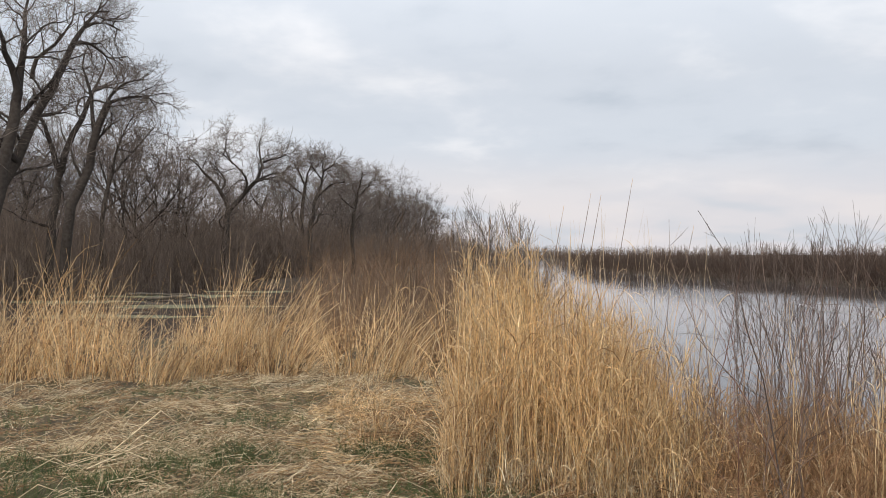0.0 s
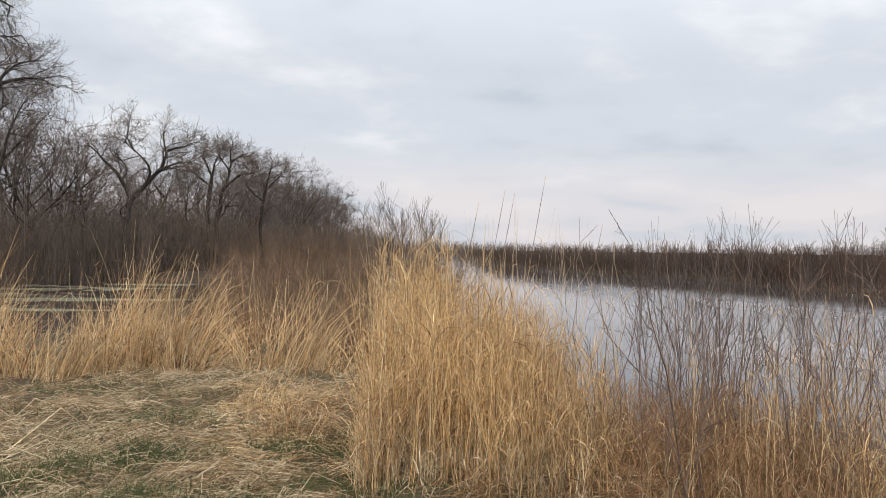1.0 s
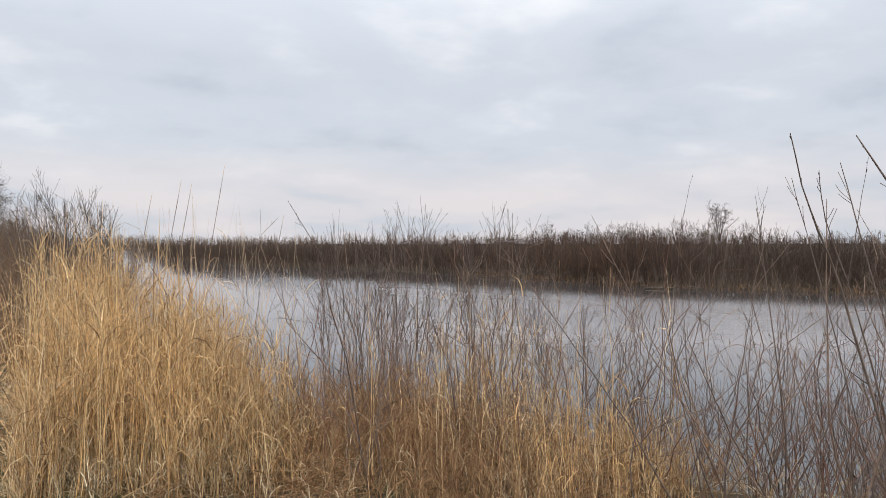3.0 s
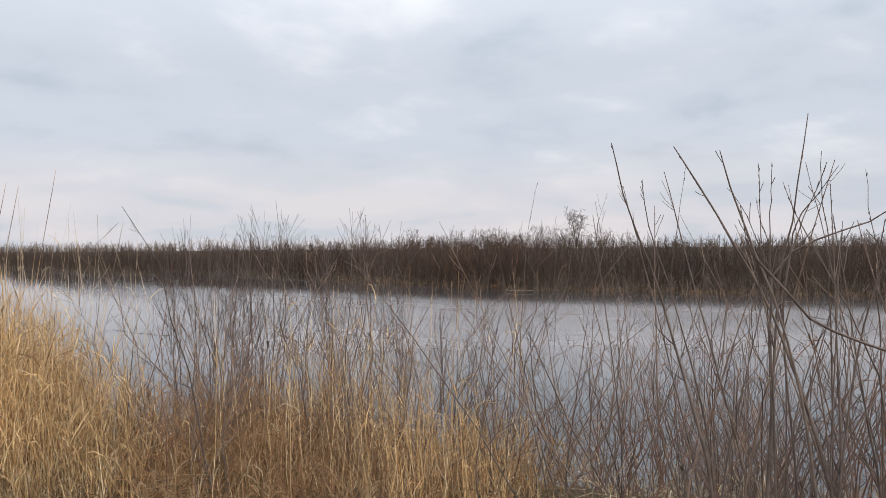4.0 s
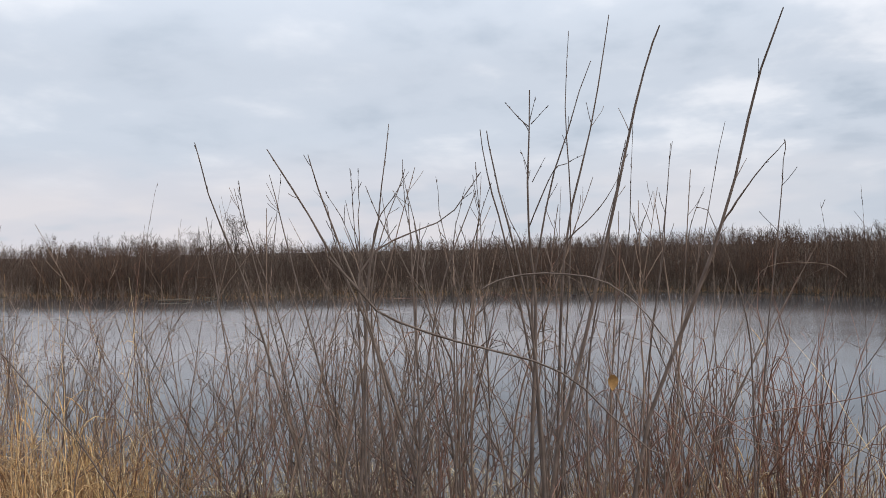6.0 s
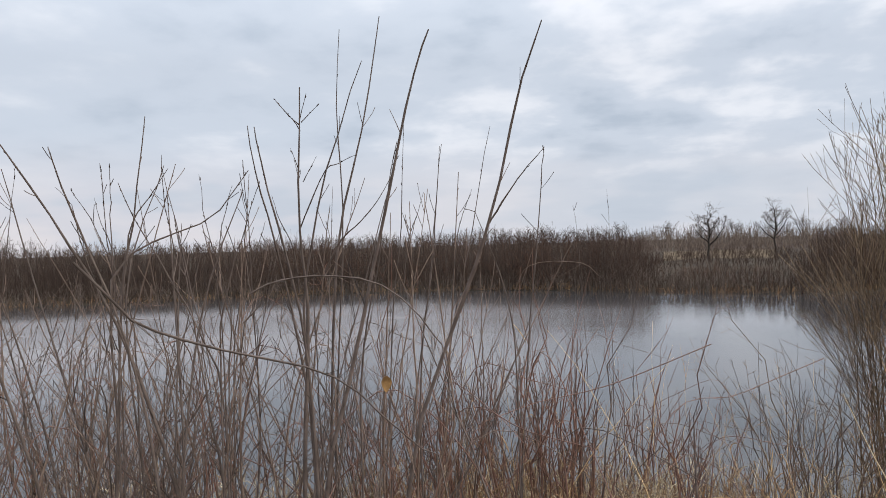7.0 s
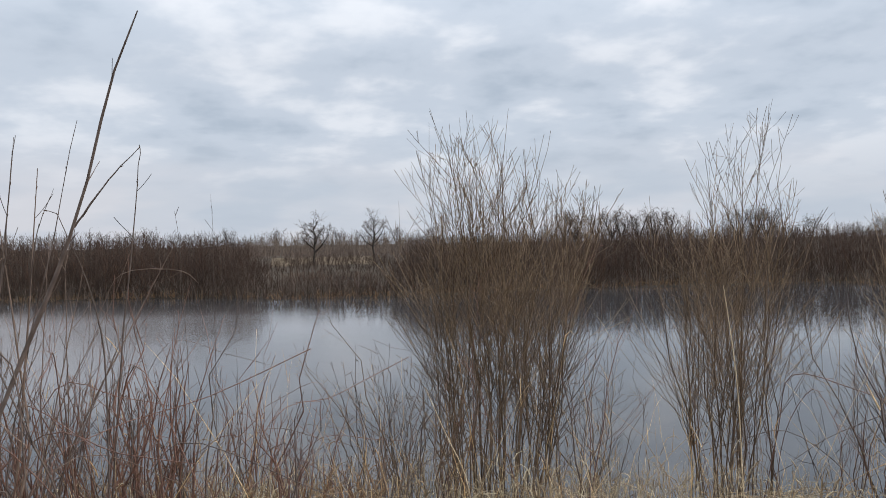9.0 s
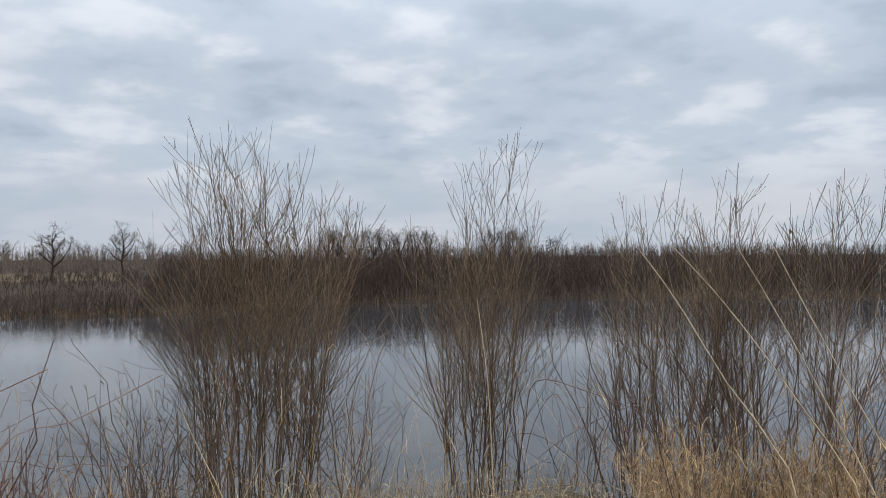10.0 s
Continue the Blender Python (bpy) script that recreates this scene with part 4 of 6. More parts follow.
def shrub(name, at, n, tall, material, label, radius=0.012, base_r=0.35, lean=0.16, per=9, length=0.32, spread=0.45, rise=0.4, second=2, group="", out_lean=True, az=None, fine=0.0012, low=0.34):
    """A many-stemmed shrub; each stem with its twigs is a part."""
    top = base_of(name, at, label, "shrub", group)
    a = rng.uniform(0, 2 * pi, n) if az is None else az + rng.normal(0, 0.5, n)
    rr = base_r * np.sqrt(rng.uniform(0, 1, n))
    bx, by = at[0] + rr * np.sin(a), at[1] + rr * np.cos(a)
    base = on_ground(bx, by)
    base[:, 2] = np.minimum(base[:, 2], at[2] + 0.1) - 0.04
    L = np.minimum(np.abs(rng.normal(0, lean, n)), 1.8 * lean) * (0.3 + 1.1 * rr / max(base_r, 1e-3)) if out_lean else np.abs(rng.normal(0, lean, n))
    P = shoots(base, tall * rng.uniform(0.74, 1.0, n) * (1.0 - 0.26 * (rr / base_r) ** 2), a, L, 0.2, 0.010, 7)
    R = taper(n, 7, radius * rng.uniform(0.55, 1.3, n), 0.14)
    for k in range(n):
        p, r = P[k:k + 1], R[k:k + 1]
        tw, tr = twigs(p, r, per, length, spread, low, 0.9, rise, 5, 0.55, 0.07)
        pieces = [tubes(p, r, 5), tubes(tw, np.maximum(tr, fine * 1.4), 3)]
        if second:
            t2, r2 = twigs(tw, tr, second, 0.5, 0.7, 0.15, 0.8, rise, 3, 0.7, 0.08)
            pieces.append(tubes(t2, np.maximum(r2, fine), 3))
        part("stem", pieces, material, top)
    return top


def at_ground(az, d, eye=(0.0, 0.0)):
    x, y = polar(az, d) + np.array(eye)
    return (x, y, float(height(x, y)))


for az, d, tall, n in ((3.0, 18.5, 4.0, 5), (5.3, 18, 4.3, 8), (7.4, 18.5, 3.0, 3)):
    shrub("willow_sapling", at_ground(az, d), n, tall, FINE_TWIG, "slender bare willow sapling behind the golden reeds", 0.012, 0.14, 0.2, 22, 0.42, 0.45, 0.3, 4, "bank saplings", fine=0.0026, low=0.4)
for az, d, tall, n in ((21.8, 10.0, 3.75, 8), (23.7, 10.2, 3.7, 8), (25.8, 9.6, 3.65, 9), (27.6, 9.8, 2.9, 4), (31.8, 9.2, 3.55, 7), (34.4, 9.2, 3.55, 7), (30.2, 9.8, 2.5, 4), (36.5, 9.4, 2.5, 4), (39.5, 9.0, 2.4, 4)):
    shrub("willow_sapling", at_ground(az, d), n, tall, BARK, "slender dark willow sapling standing at the water's edge", 0.010, 0.28, 0.09, 11, 0.36, 0.45, 0.25, 3, "shore saplings", fine=0.0013, low=0.48)
for az, d, tall, n, w in ((110.8, 6.0, 3.2, 44, 0.42), (126.6, 6.5, 3.2, 26, 0.34), (139.6, 6.7, 2.95, 22, 0.42), (146.6, 6.6, 3.2, 22, 0.42), (154, 6.8, 2.6, 14, 0.5)):
    at = at_ground(az, d, (0.29, -0.30))
    shrub("willow_shrub", at, n, tall, GOLD_TWIG, "bushy bare willow shrub with upright yellow-brown stems by the water", 0.0075, w, 0.12 if az < 130 else 0.2, 18, 0.36, 0.5, 0.35, 3, "bank willows", fine=0.0013, low=0.22)

# ---- tall whips close to the camera ----


def whip(parent, points, radius, material, twig=6, length=0.10, name="stem"):
    path = smooth_path(points, 13)[None]
    path[:, 1:-1] += rng.normal(0, 0.0022, (1, 11, 3)) * min(1.0, np.linalg.norm(path[0, -1] - path[0, 0]))
    R = np.linspace(radius, radius * 0.22, 13)[None]
    # slight swellings at the buds
    R = R * (1 + 0.12 * rng.uniform(-1, 1, (1, 13)))
    tw, tr = twigs(path, R, twig, length, 0.6, 0.3, 0.92, 0.3, 5, 0.5, 0.06)
    buds = int(np.clip(7 * np.linalg.norm(path[0, -1] - path[0, 0]), 2, 14))
    bp, bd = along(path, np.repeat(0, buds), rng.uniform(0.3, 0.98, buds))
    sd = rng.normal(0, 1, (buds, 3))
    bud = np.stack([bp, bp + sd / np.linalg.norm(sd, axis=1, keepdims=True) * 0.004 + bd * 0.010], 1)
    return part(name, [tubes(path, R, 6), tubes(tw, np.maximum(tr, 0.0013), 4), tubes(bud, np.tile([0.0026, 0.001], (buds, 1)), 4)], material, parent)


def ground_spot(az, d, eye):
    x, y = eye[0] + d * sin(radians(az)), eye[1] + d * cos(radians(az))
    return (x, y, float(height(x, y)) - 0.05)


def whip_shrub(d, eye, foot_az, stems, label):
    top = base_of("willow_shrub", ground_spot(foot_az, d, eye), label, "shrub", "tall whips on the bank")
    for k, (radius, dd, line) in enumerate(stems):
        pts = [spot(az, el, d + dd + 0.05 * j, eye) for j, (az, el) in enumerate(line)][::-1]
        low_az = line[-1][0] + (line[-1][0] - line[-2][0]) * 0.12
        if line[-1][1] < -6.5:
            pts = [np.array(ground_spot(low_az, d + dd + 0.05 * len(line), eye))] + pts
        whip(top, pts, radius * 0.72, BARK, 3 if radius > 0.0065 else 1, 0.07)
    return top


def whip_bunch(az0, az1, d0, d1, n, el0, el1, label):
    """A looser shrub of thinner whips."""
    mid_az, mid_d = (az0 + az1) / 2, (d0 + d1) / 2
    top = base_of("willow_shrub", ground_spot(mid_az, mid_d, (0.2, -0.2)), label, "shrub", "tall whips on the bank")
    for _ in range(n):
        a, d = rng.uniform(az0, az1), rng.uniform(d0, d1)
        foot = np.array(ground_spot(a, d, (0.2, -0.2)))
        tip = spot(a + rng.normal(0, 6.0), rng.uniform(el0, el1), d + rng.uniform(-0.3, 0.4), (0.2, -0.2, 1.58))
        bend = np.array([rng.normal(0, 0.09), rng.normal(0, 0.09), 0.0])
        whip(top, [foot, foot * 0.62 + tip * 0.38 + bend, foot * 0.3 + tip * 0.7 + bend * 0.6, tip], rng.uniform(0.0035, 0.007), BARK if rng.uniform() < 0.5 else GREY_TWIG, 9, 0.16)
    return top


EYE_A, EYE_B = (0.112, -0.15, 1.59), (0.292, -0.298, 1.57)
whip_shrub(3.0, EYE_B, 70.0, [
    (0.014, 0.0, [(68.8, 11.6), (68.5, 1.5), (69.0, -3.9), (68.4, -16.6)]),
    (0.010, 0.1, [(73.3, 13.4), (71.1, 7.3), (69.4, 0.7), (68.7, -5), (69.2, -16)]),
    (0.008, 0.6, [(71.8, 15.5), (71.4, 9.2), (71.7, 3.8), (71.2, -6.4), (70.6, -16)]),
    (0.012, 0.6, [(74.7, 16.4), (73.2, 8.5), (71.2, -0.5), (70.3, -16.8)]),
    (0.015, -0.1, [(78.2, 15.5), (76.8, 11.6), (74.9, 3.8), (72.5, -6.4), (69.9, -16.8)]),
    (0.011, 0.1, [(65.1, 8.9), (65.7, 5.0), (66.8, 0.8), (68.7, -9.2), (69.5, -16.7)]),
    (0.004, 0.0, [(67.0, 10.8), (68.0, 9.6), (68.7, 9.0)])],
    "tall willow shrub of dark bare whips on the bank")
LEANING = whip_shrub(3.1, EYE_B, 77.0, [
    (0.004, -0.25, [(74.9, -4.0), (74.4, -9.3), (73.8, -14.5)]),
    (0.016, -0.25, [(86.4, 15.8), (84.6, 10.8), (82.2, 1.6), (80.0, -4.4), (76.1, -15.2)]),
    (0.006, 0.0, [(86.3, 6.9), (84.4, 4.8), (82.2, 1.6)]),
    (0.007, 0.3, [(78.8, 7.3), (77.9, -1.9), (76.1, -14.4)]),
    (0.007, 0.4, [(86.3, 7.1), (85.9, 2.3), (84.3, -13.0)]),
    (0.006, 0.3, [(82.5, 8.6), (81.0, 1.2), (79.6, -5.2), (78.0, -14)])],
    "leaning willow shrub with one long dark whip")
whip_shrub(2.9, EYE_A, 61.0, [
    (0.009, -0.3, [(49.4, 7.5), (50.4, 3.3), (51.7, -0.4), (53.5, -6.1), (56.3, -17.2)]),
    (0.012, 0.1, [(53.8, 7.1), (56.6, 2.3), (60.3, -4.9), (63.9, -16.8)]),
    (0.011, 0.0, [(56.8, 6.7), (58.1, 2.3), (61.1, -6.4), (62.8, -16.9)]),
    (0.010, 0.2, [(62.4, 8.8), (61.4, 1.8), (60.6, -2.5), (59.8, -17.1)]),
    (0.008, 0.0, [(69.2, 5.2), (66.7, 2.1), (63.1, 0.6), (60.0, -2.5), (60.3, -14)]),
    (0.010, -0.1, [(69.8, 8.1), (70.5, 3.8), (72.4, -4.7), (73.2, -15.8)]),
    (0.007, 0.2, [(51.7, 4.9), (52.2, 1.6), (54.1, -4.9), (56.3, -14.3)]),
    (0.009, 0.1, [(68.7, 3.9), (65.6, -4.8), (63.9, -16.8)]),
    (0.008, 0.2, [(63.5, 5.6), (60.8, -3.3), (61.7, -16.9)])],
    "spreading willow shrub of grey whips on the bank")

EYE_C = (0.272, -0.286, 1.576)
whip_shrub(2.9, EYE_C, 60.0, [
    (0.003, 0.2, [(50.9, 6.0), (50.4, 2.0), (49.9, -2.2)]),
    (0.0035, -0.1, [(53.1, 4.5), (54.0, 3.3), (54.7, 0.1), (55.5, -2.5), (56.4, -6.3)]),
    (0.005, 0.3, [(55.8, 6.1), (56.0, 4.2), (56.1, 1.2), (56.4, -1.8), (56.7, -7.1)]),
    (0.004, 0.1, [(56.4, 6.1), (56.4, 4.2), (56.4, 0.8), (56.5, -4.1)]),
    (0.006, 0, [(56.9, 4.8), (57.8, 2.5), (59.3, -0.4), (61.0, -3.6), (62.4, -6.8), (63.4, -11.4)]),
    (0.006, 0.25, [(59.7, 6.7), (59.8, 3.8), (60.2, 0.7), (60.3, -2.8), (60.5, -7.8)]),
    (0.005, -0.15, [(60.1, 5.8), (58.8, 3.8), (57.7, 2.1), (57.2, -0.7), (56.9, -4.1)]),
    (0.005, 0.1, [(62.1, 5.4), (62.4, 2.4), (63.2, -0.5), (64.0, -4.5), (63.7, -9.9)]),
    (0.005, 0.3, [(64.3, 4.6), (63.6, 1.8), (63.1, -2.1), (63.4, -7.6)]),
    (0.005, -0.2, [(66.2, 4.9), (65.4, 2.4), (64.5, -0.2), (63.6, -3.7), (63.2, -7.6)]),
    (0.004, 0.1, [(67.0, 3.9), (67.5, 2.1), (68.4, 0.1), (68.7, -3.1)]),
    (0.005, 0.2, [(66.5, 2.1), (65.5, -1.0), (64.4, -4.5), (64.0, -9.2)]),
    (0.005, 0, [(67.6, 1.7), (66.8, -1.1), (66.0, -3.8), (64.5, -7.7)]),
    (0.0035, 0.15, [(55.4, 3.8), (55.8, 2.1), (56.4, 0.4), (56.6, -2.6)]),
    (0.005, 0.3, [(54.0, 4.4), (54.8, 2.9), (55.9, 0.5), (57.1, -2.6), (57.7, -7.2)])],
    "thin grey willow whips crossing one another on the bank")
whip_shrub(3.0, EYE_C, 75.0, [
    (0.007, 0.1, [(76.0, 7.6), (75.4, 4.8), (74.8, 1.5), (74.3, -1.7), (73.5, -5.3), (72.9, -10.5)]),
    (0.006, 0.3, [(76.5, 8.8), (76.3, 4.4), (76.0, 0.3), (75.5, -3.8), (75.0, -9.8)]),
    (0.006, 0.2, [(79.2, 7.3), (78.7, 3.5), (78.5, 0.2), (77.9, -3.9), (77.2, -9.9)]),
    (0.004, 0.4, [(77.8, 3.9), (77.2, 2.1), (76.6, 0.3), (76.1, -3.4)]),
    (0.004, 0.3, [(81.3, 4.0), (80.6, 2.2), (80.1, 0.2), (79.7, -3.5)]),
    (0.006, 0.1, [(80.7, 2.6), (81.5, 2.3), (82.2, 0.3), (83.2, -2.0), (83.9, -5.6), (84.2, -10.0)]),
    (0.005, 0.05, [(73.1, 6.7), (71.8, 6.1), (70.8, 5.6), (69.5, 2.9), (68.9, 1.5)]),
    (0.006, 0.15, [(75.8, 5.6), (74.5, 3.4), (73.3, 2.0), (71.8, 0.6), (70.6, -1.6)]),
    (0.003, 0, [(67.4, 10.5), (68.6, 9.2), (69.1, 8.4)]),
    (0.003, 0, [(69.6, 11.0), (69.1, 9.2)]),
    (0.003, 0, [(70.4, 10.2), (69.2, 9.0)]),
    (0.003, 0, [(68.4, 7.2), (69.0, 5.5)]),
    (0.003, 0, [(70.2, 6.6), (69.2, 4.8)])],
    "slim dark willow whips with forked tips")


for eye_, d_, r_, line_ in ((EYE_A, 5.36, 0.0045, [(44.9, 4.9), (44.2, 1.6), (43.8, -3.2), (43.5, -8.0)]), (EYE_C, 5.0, 0.003, [(90.9, 3.7), (91.0, 0.9), (91.0, -4.0), (91.0, -9.0)]), (EYE_C, 4.8, 0.003, [(88.5, 2.6), (88.8, 0.6), (89.0, -3.8), (89.2, -9.0)])):
    whip_shrub(d_, eye_, line_[-1][0], [(r_, 0.0, line_)], "single thin bare shoot rising over the brush")
whip_bunch(53, 62, 3.0, 4.2, 13, -3, 6.5, "loose willow shrub of thin grey whips")
whip_bunch(61, 69, 3.0, 4.2, 13, -3, 7, "willow shrub of many thin upright whips")
whip_bunch(68, 77, 3.1, 4.2, 12, -3, 7, "willow shrub of slim dark whips with short side twigs")
whip_bunch(76, 87, 3.2, 4.4, 11, -4, 5.5, "thin-stemmed willow shrub on the bank edge")
whip_bunch(40, 53, 4.0, 5.4, 14, -6, 3.0, "thin dark whips among the tan grass")


def cane(points, radius, label, material=RED_TWIG, name="bramble_cane"):
    path = smooth_path(points, 17)[None]
    R = np.linspace(radius, radius * 0.5, 17)[None]
    tw, tr = twigs(path, R, 8, 0.05, 0.9, 0.1, 0.95, 0.1, 4, 0.5)
    V, Q = join([tubes(path, R, 6), tubes(tw, np.maximum(tr, 0.001), 3)])
    return tagged(new(name, quad_mesh(name, V, Q, material)), label, "bramble", "bramble canes")


def chain(eye, d0, d1, line, foot_az=None, foot_d=None):
    n = len(line)
    pts = [spot(az, el, d0 + (d1 - d0) * k / (n - 1), eye) for k, (az, el) in enumerate(line)]
    if foot_az is not None:
        pts.append(np.array(ground_spot(foot_az, foot_d, eye)))
    return pts


cane(chain(EYE_C, 2.35, 2.6, [(54.0, -0.4), (56.4, -3.1), (57.7, -4.6), (60.6, -5.9), (64.3, -7.1), (69.0, -8.3), (72.1, -9.8), (74.5, -12.1), (76.9, -14.2), (78.9, -16.5)], 81.5, 2.6), 0.0045, "long arching bare bramble cane across the willow whips", BARK)
cane(chain(EYE_B, 2.7, 2.6, [(64.9, -2.9), (66.7, -2.1), (70.0, -1.8), (74.2, -2.6), (77.6, -5.9), (79.0, -10.8)], 79.5, 2.6), 0.0035, "thin arching bramble cane above the water", BARK)
cane(chain(EYE_B, 3.2, 3.2, [(89.9, -2.3), (88.7, -1.4), (85.4, -1.4), (84.1, -3.0), (83.0, -8.0)], 82.5, 3.2), 0.0016, "pale drooping bramble cane", GREY_TWIG)
cane(chain(EYE_B, 3.4, 3.0, [(97.5, -7.2), (90.5, -10.1), (83.8, -11.8), (80, -15)], 78.5, 2.9), 0.0021, "low reddish bramble cane near the bank grass")
cane(chain(EYE_B, 3.6, 3.0, [(104.5, -8.0), (99.3, -10.5), (94.0, -13.0)], 89.0, 3.1), 0.0018, "low brown bramble cane near the bank grass")


def tangle(n, az0, az1, d0, d1, top, label):
    """Thin bramble canes that rise, arch over and cross the shoots."""
    for _ in range(n):
        a, d = rng.uniform(az0, az1), rng.uniform(d0, d1)
        foot = np.array(ground_spot(a, d, (0.2, -0.2)))
        way = rng.uniform(0, 2 * pi)
        reach, tall = rng.uniform(0.3, 1.1), top * rng.uniform(0.45, 1.05)
        step = np.array([sin(way), cos(way), 0.0]) * reach
        up_ = np.array([0.0, 0.0, tall])
        bow = np.array([rng.normal(0, 0.06), rng.normal(0, 0.06), 0.0])
        fall = rng.uniform(0.35, 1.0)
        cane([foot, foot + step * 0.18 + up_ * 0.6, foot + step * 0.5 + up_ + bow, foot + step * 0.85 + up_ * (0.5 + 0.5 * fall), foot + step * 1.15 + up_ * fall],
             rng.uniform(0.0016, 0.0034), label, (RED_TWIG, BARK, GREY_TWIG, RED_TWIG)[int(rng.integers(0, 4))])


tangle(26, 46, 66, 3.2, 4.8, 1.35, "thin crooked bramble cane crossing the willow whips")
tangle(26, 64, 88, 3.2, 4.8, 1.2, "thin reddish bramble cane tangled in the shoots")
tangle(14, 80, 104, 3.4, 5.2, 0.8, "low arching bramble cane over the bank grass")
tangle(12, 26, 48, 4.8, 6.6, 1.1, "dark thin cane arching among the tan grass")
tangle(16, 108, 156, 4.8, 6.6, 1.0, "thin brown cane arching between the bank willows")
# a curled leaf caught on the whips
leaf_at = spot(74.4, -9.2, 2.89, EYE_B)
u = np.linspace(0, 1, 7)
wide = 0.019 * np.sin(np.pi * (0.08 + 0.88 * u))
mid = np.stack([0.012 * np.sin(2.5 * u), 0.004 * u, -0.06 * u], 1) + leaf_at
left, right = mid + np.stack([-0.3 * wide, wide, 0.3 * wide], 1), mid + np.stack([0.1 * wide, -wide, 0.3 * wide], 1)
back = np.array([0.0015, 0, 0])
lv = np.concatenate([left, mid, right, left + back, mid + back, right + back])
lq = [(o + c * 7 + k, o + c * 7 + k + 1, o + c * 7 + 8 + k, o + c * 7 + 7 + k) for o in (0, 21) for c in (0, 1) for k in range(6)]
part("dead_leaf", [(lv, np.array(lq))], LEAF, LEANING, "curled brown dead leaf")

# ---- brush along the near shore ----


def leafy_shoot(az, d, tall, leaves, label):
    """A thin shoot that still holds curled dead leaves."""
    foot = np.array(at_ground(az, d))
    shoot = base_of("budded_shoot", foot, label, "shrub", "shoots with dead leaves")
    path = smooth_path([foot - np.array([0, 0, 0.04]), foot + np.array([0.03, 0.02, tall * 0.5]), foot + np.array([-0.02, 0.03, tall])], 9)
    tw, tr = twigs(path[None], np.linspace(0.004, 0.0012, 9)[None], 6, 0.2, 0.7, 0.3, 0.95, 0.2, 4, 0.6)
    part("stem", [tubes(path[None], np.linspace(0.004, 0.0012, 9)[None], 5), tubes(tw, np.maximum(tr, 0.001), 3)], BARK, shoot)
    for share in leaves:
        p = path[int(share * 8)]
        v = np.linspace(0, 1, 6)
        w = 0.009 * np.sin(np.pi * (0.06 + 0.9 * v))
        turn = rng.uniform(0, 2 * pi)
        axis = np.array([cos(turn), sin(turn), 0.0])
        mid = p + np.stack([0.02 * np.sin(2.2 * v) * cos(turn + 1.5), 0.02 * np.sin(2.2 * v) * sin(turn + 1.5), -0.032 * v], 1)
        one, two = mid + axis * w[:, None], mid - axis * w[:, None] * np.cos(1.2 * v)[:, None]
        thick = np.array([0, 0, 0.0015])
        lv = np.concatenate([one, mid - thick * 4, two, one + thick, mid - thick * 3, two + thick])
        lq = [(o + r * 6 + k, o + r * 6 + k + 1, o + r * 6 + 7 + k, o + r * 6 + 6 + k) for o in (0, 18) for r in (0, 1) for k in range(5)]
        part("dead_leaf", [(lv, np.array(lq))], LEAF if rng.uniform() < 0.15 else BARK, shoot, "curled dark dead leaf")


def patch(n, az0, az1, d0, d1, power=1.0):
    az = rng.uniform(az0, az1, n)
    d = d0 + (d1 - d0) * rng.uniform(0, 1, n) ** power
    return np.stack([d * np.sin(np.radians(az)), d * np.cos(np.radians(az))], 1), az, d


def near_brush(name, n, az0, az1, d0, d1, tall, material, label, radius=0.006, per=5, lean=0.2, length=0.3, spread=0.75, second=2):
    """Small many-stemmed bushes scattered along the bank."""
    bushes = max(3, n // 8)
    xy, az, d = patch(bushes, az0, az1, d0, d1)
    for k in range(bushes):
        x, y = xy[k]
        hi = float(tall(az[k]) if callable(tall) else tall) * rng.uniform(0.75, 1.1)
        bush = base_of(name, (x, y, float(height(x, y))), label, "shrub", label)
        m = int(rng.integers(6, 11))
        off = rng.normal(0, 1, (m, 2)) * rng.uniform(0.07, 0.2)
        base = on_ground(x + off[:, 0], y + off[:, 1]) - np.array([0, 0, 0.04])
        push = off * 0.9 + rng.normal(0, lean * 0.6, (m, 2))
        P = shoots(base, hi * rng.uniform(0.5, 1.0, m), np.arctan2(push[:, 0], push[:, 1]), np.hypot(push[:, 0], push[:, 1]) * 1.25, 0.35, 0.020, 7)
        R = taper(m, 7, radius * 0.85 * rng.uniform(0.5, 1.35, m), 0.2)
        for s in range(m):
            p, r = P[s:s + 1], R[s:s + 1]
            tw, tr = twigs(p, r, per, length, spread, 0.2, 0.95, 0.2, 4, 0.6, 0.12)
            pieces = [tubes(p, r, 4), tubes(tw, np.maximum(tr, 0.0012), 3)]
            if second:
                t2, r2 = twigs(tw, tr, second, 0.5, 0.8, 0.3, 0.95, 0.15, 3, 0.75, 0.12)
                pieces.append(tubes(t2, np.maximum(r2, 0.0009), 3))
            other = rng.uniform()
            part("stem", pieces, BARK if other < 0.2 else RED_TWIG if other < 0.38 else material, bush)


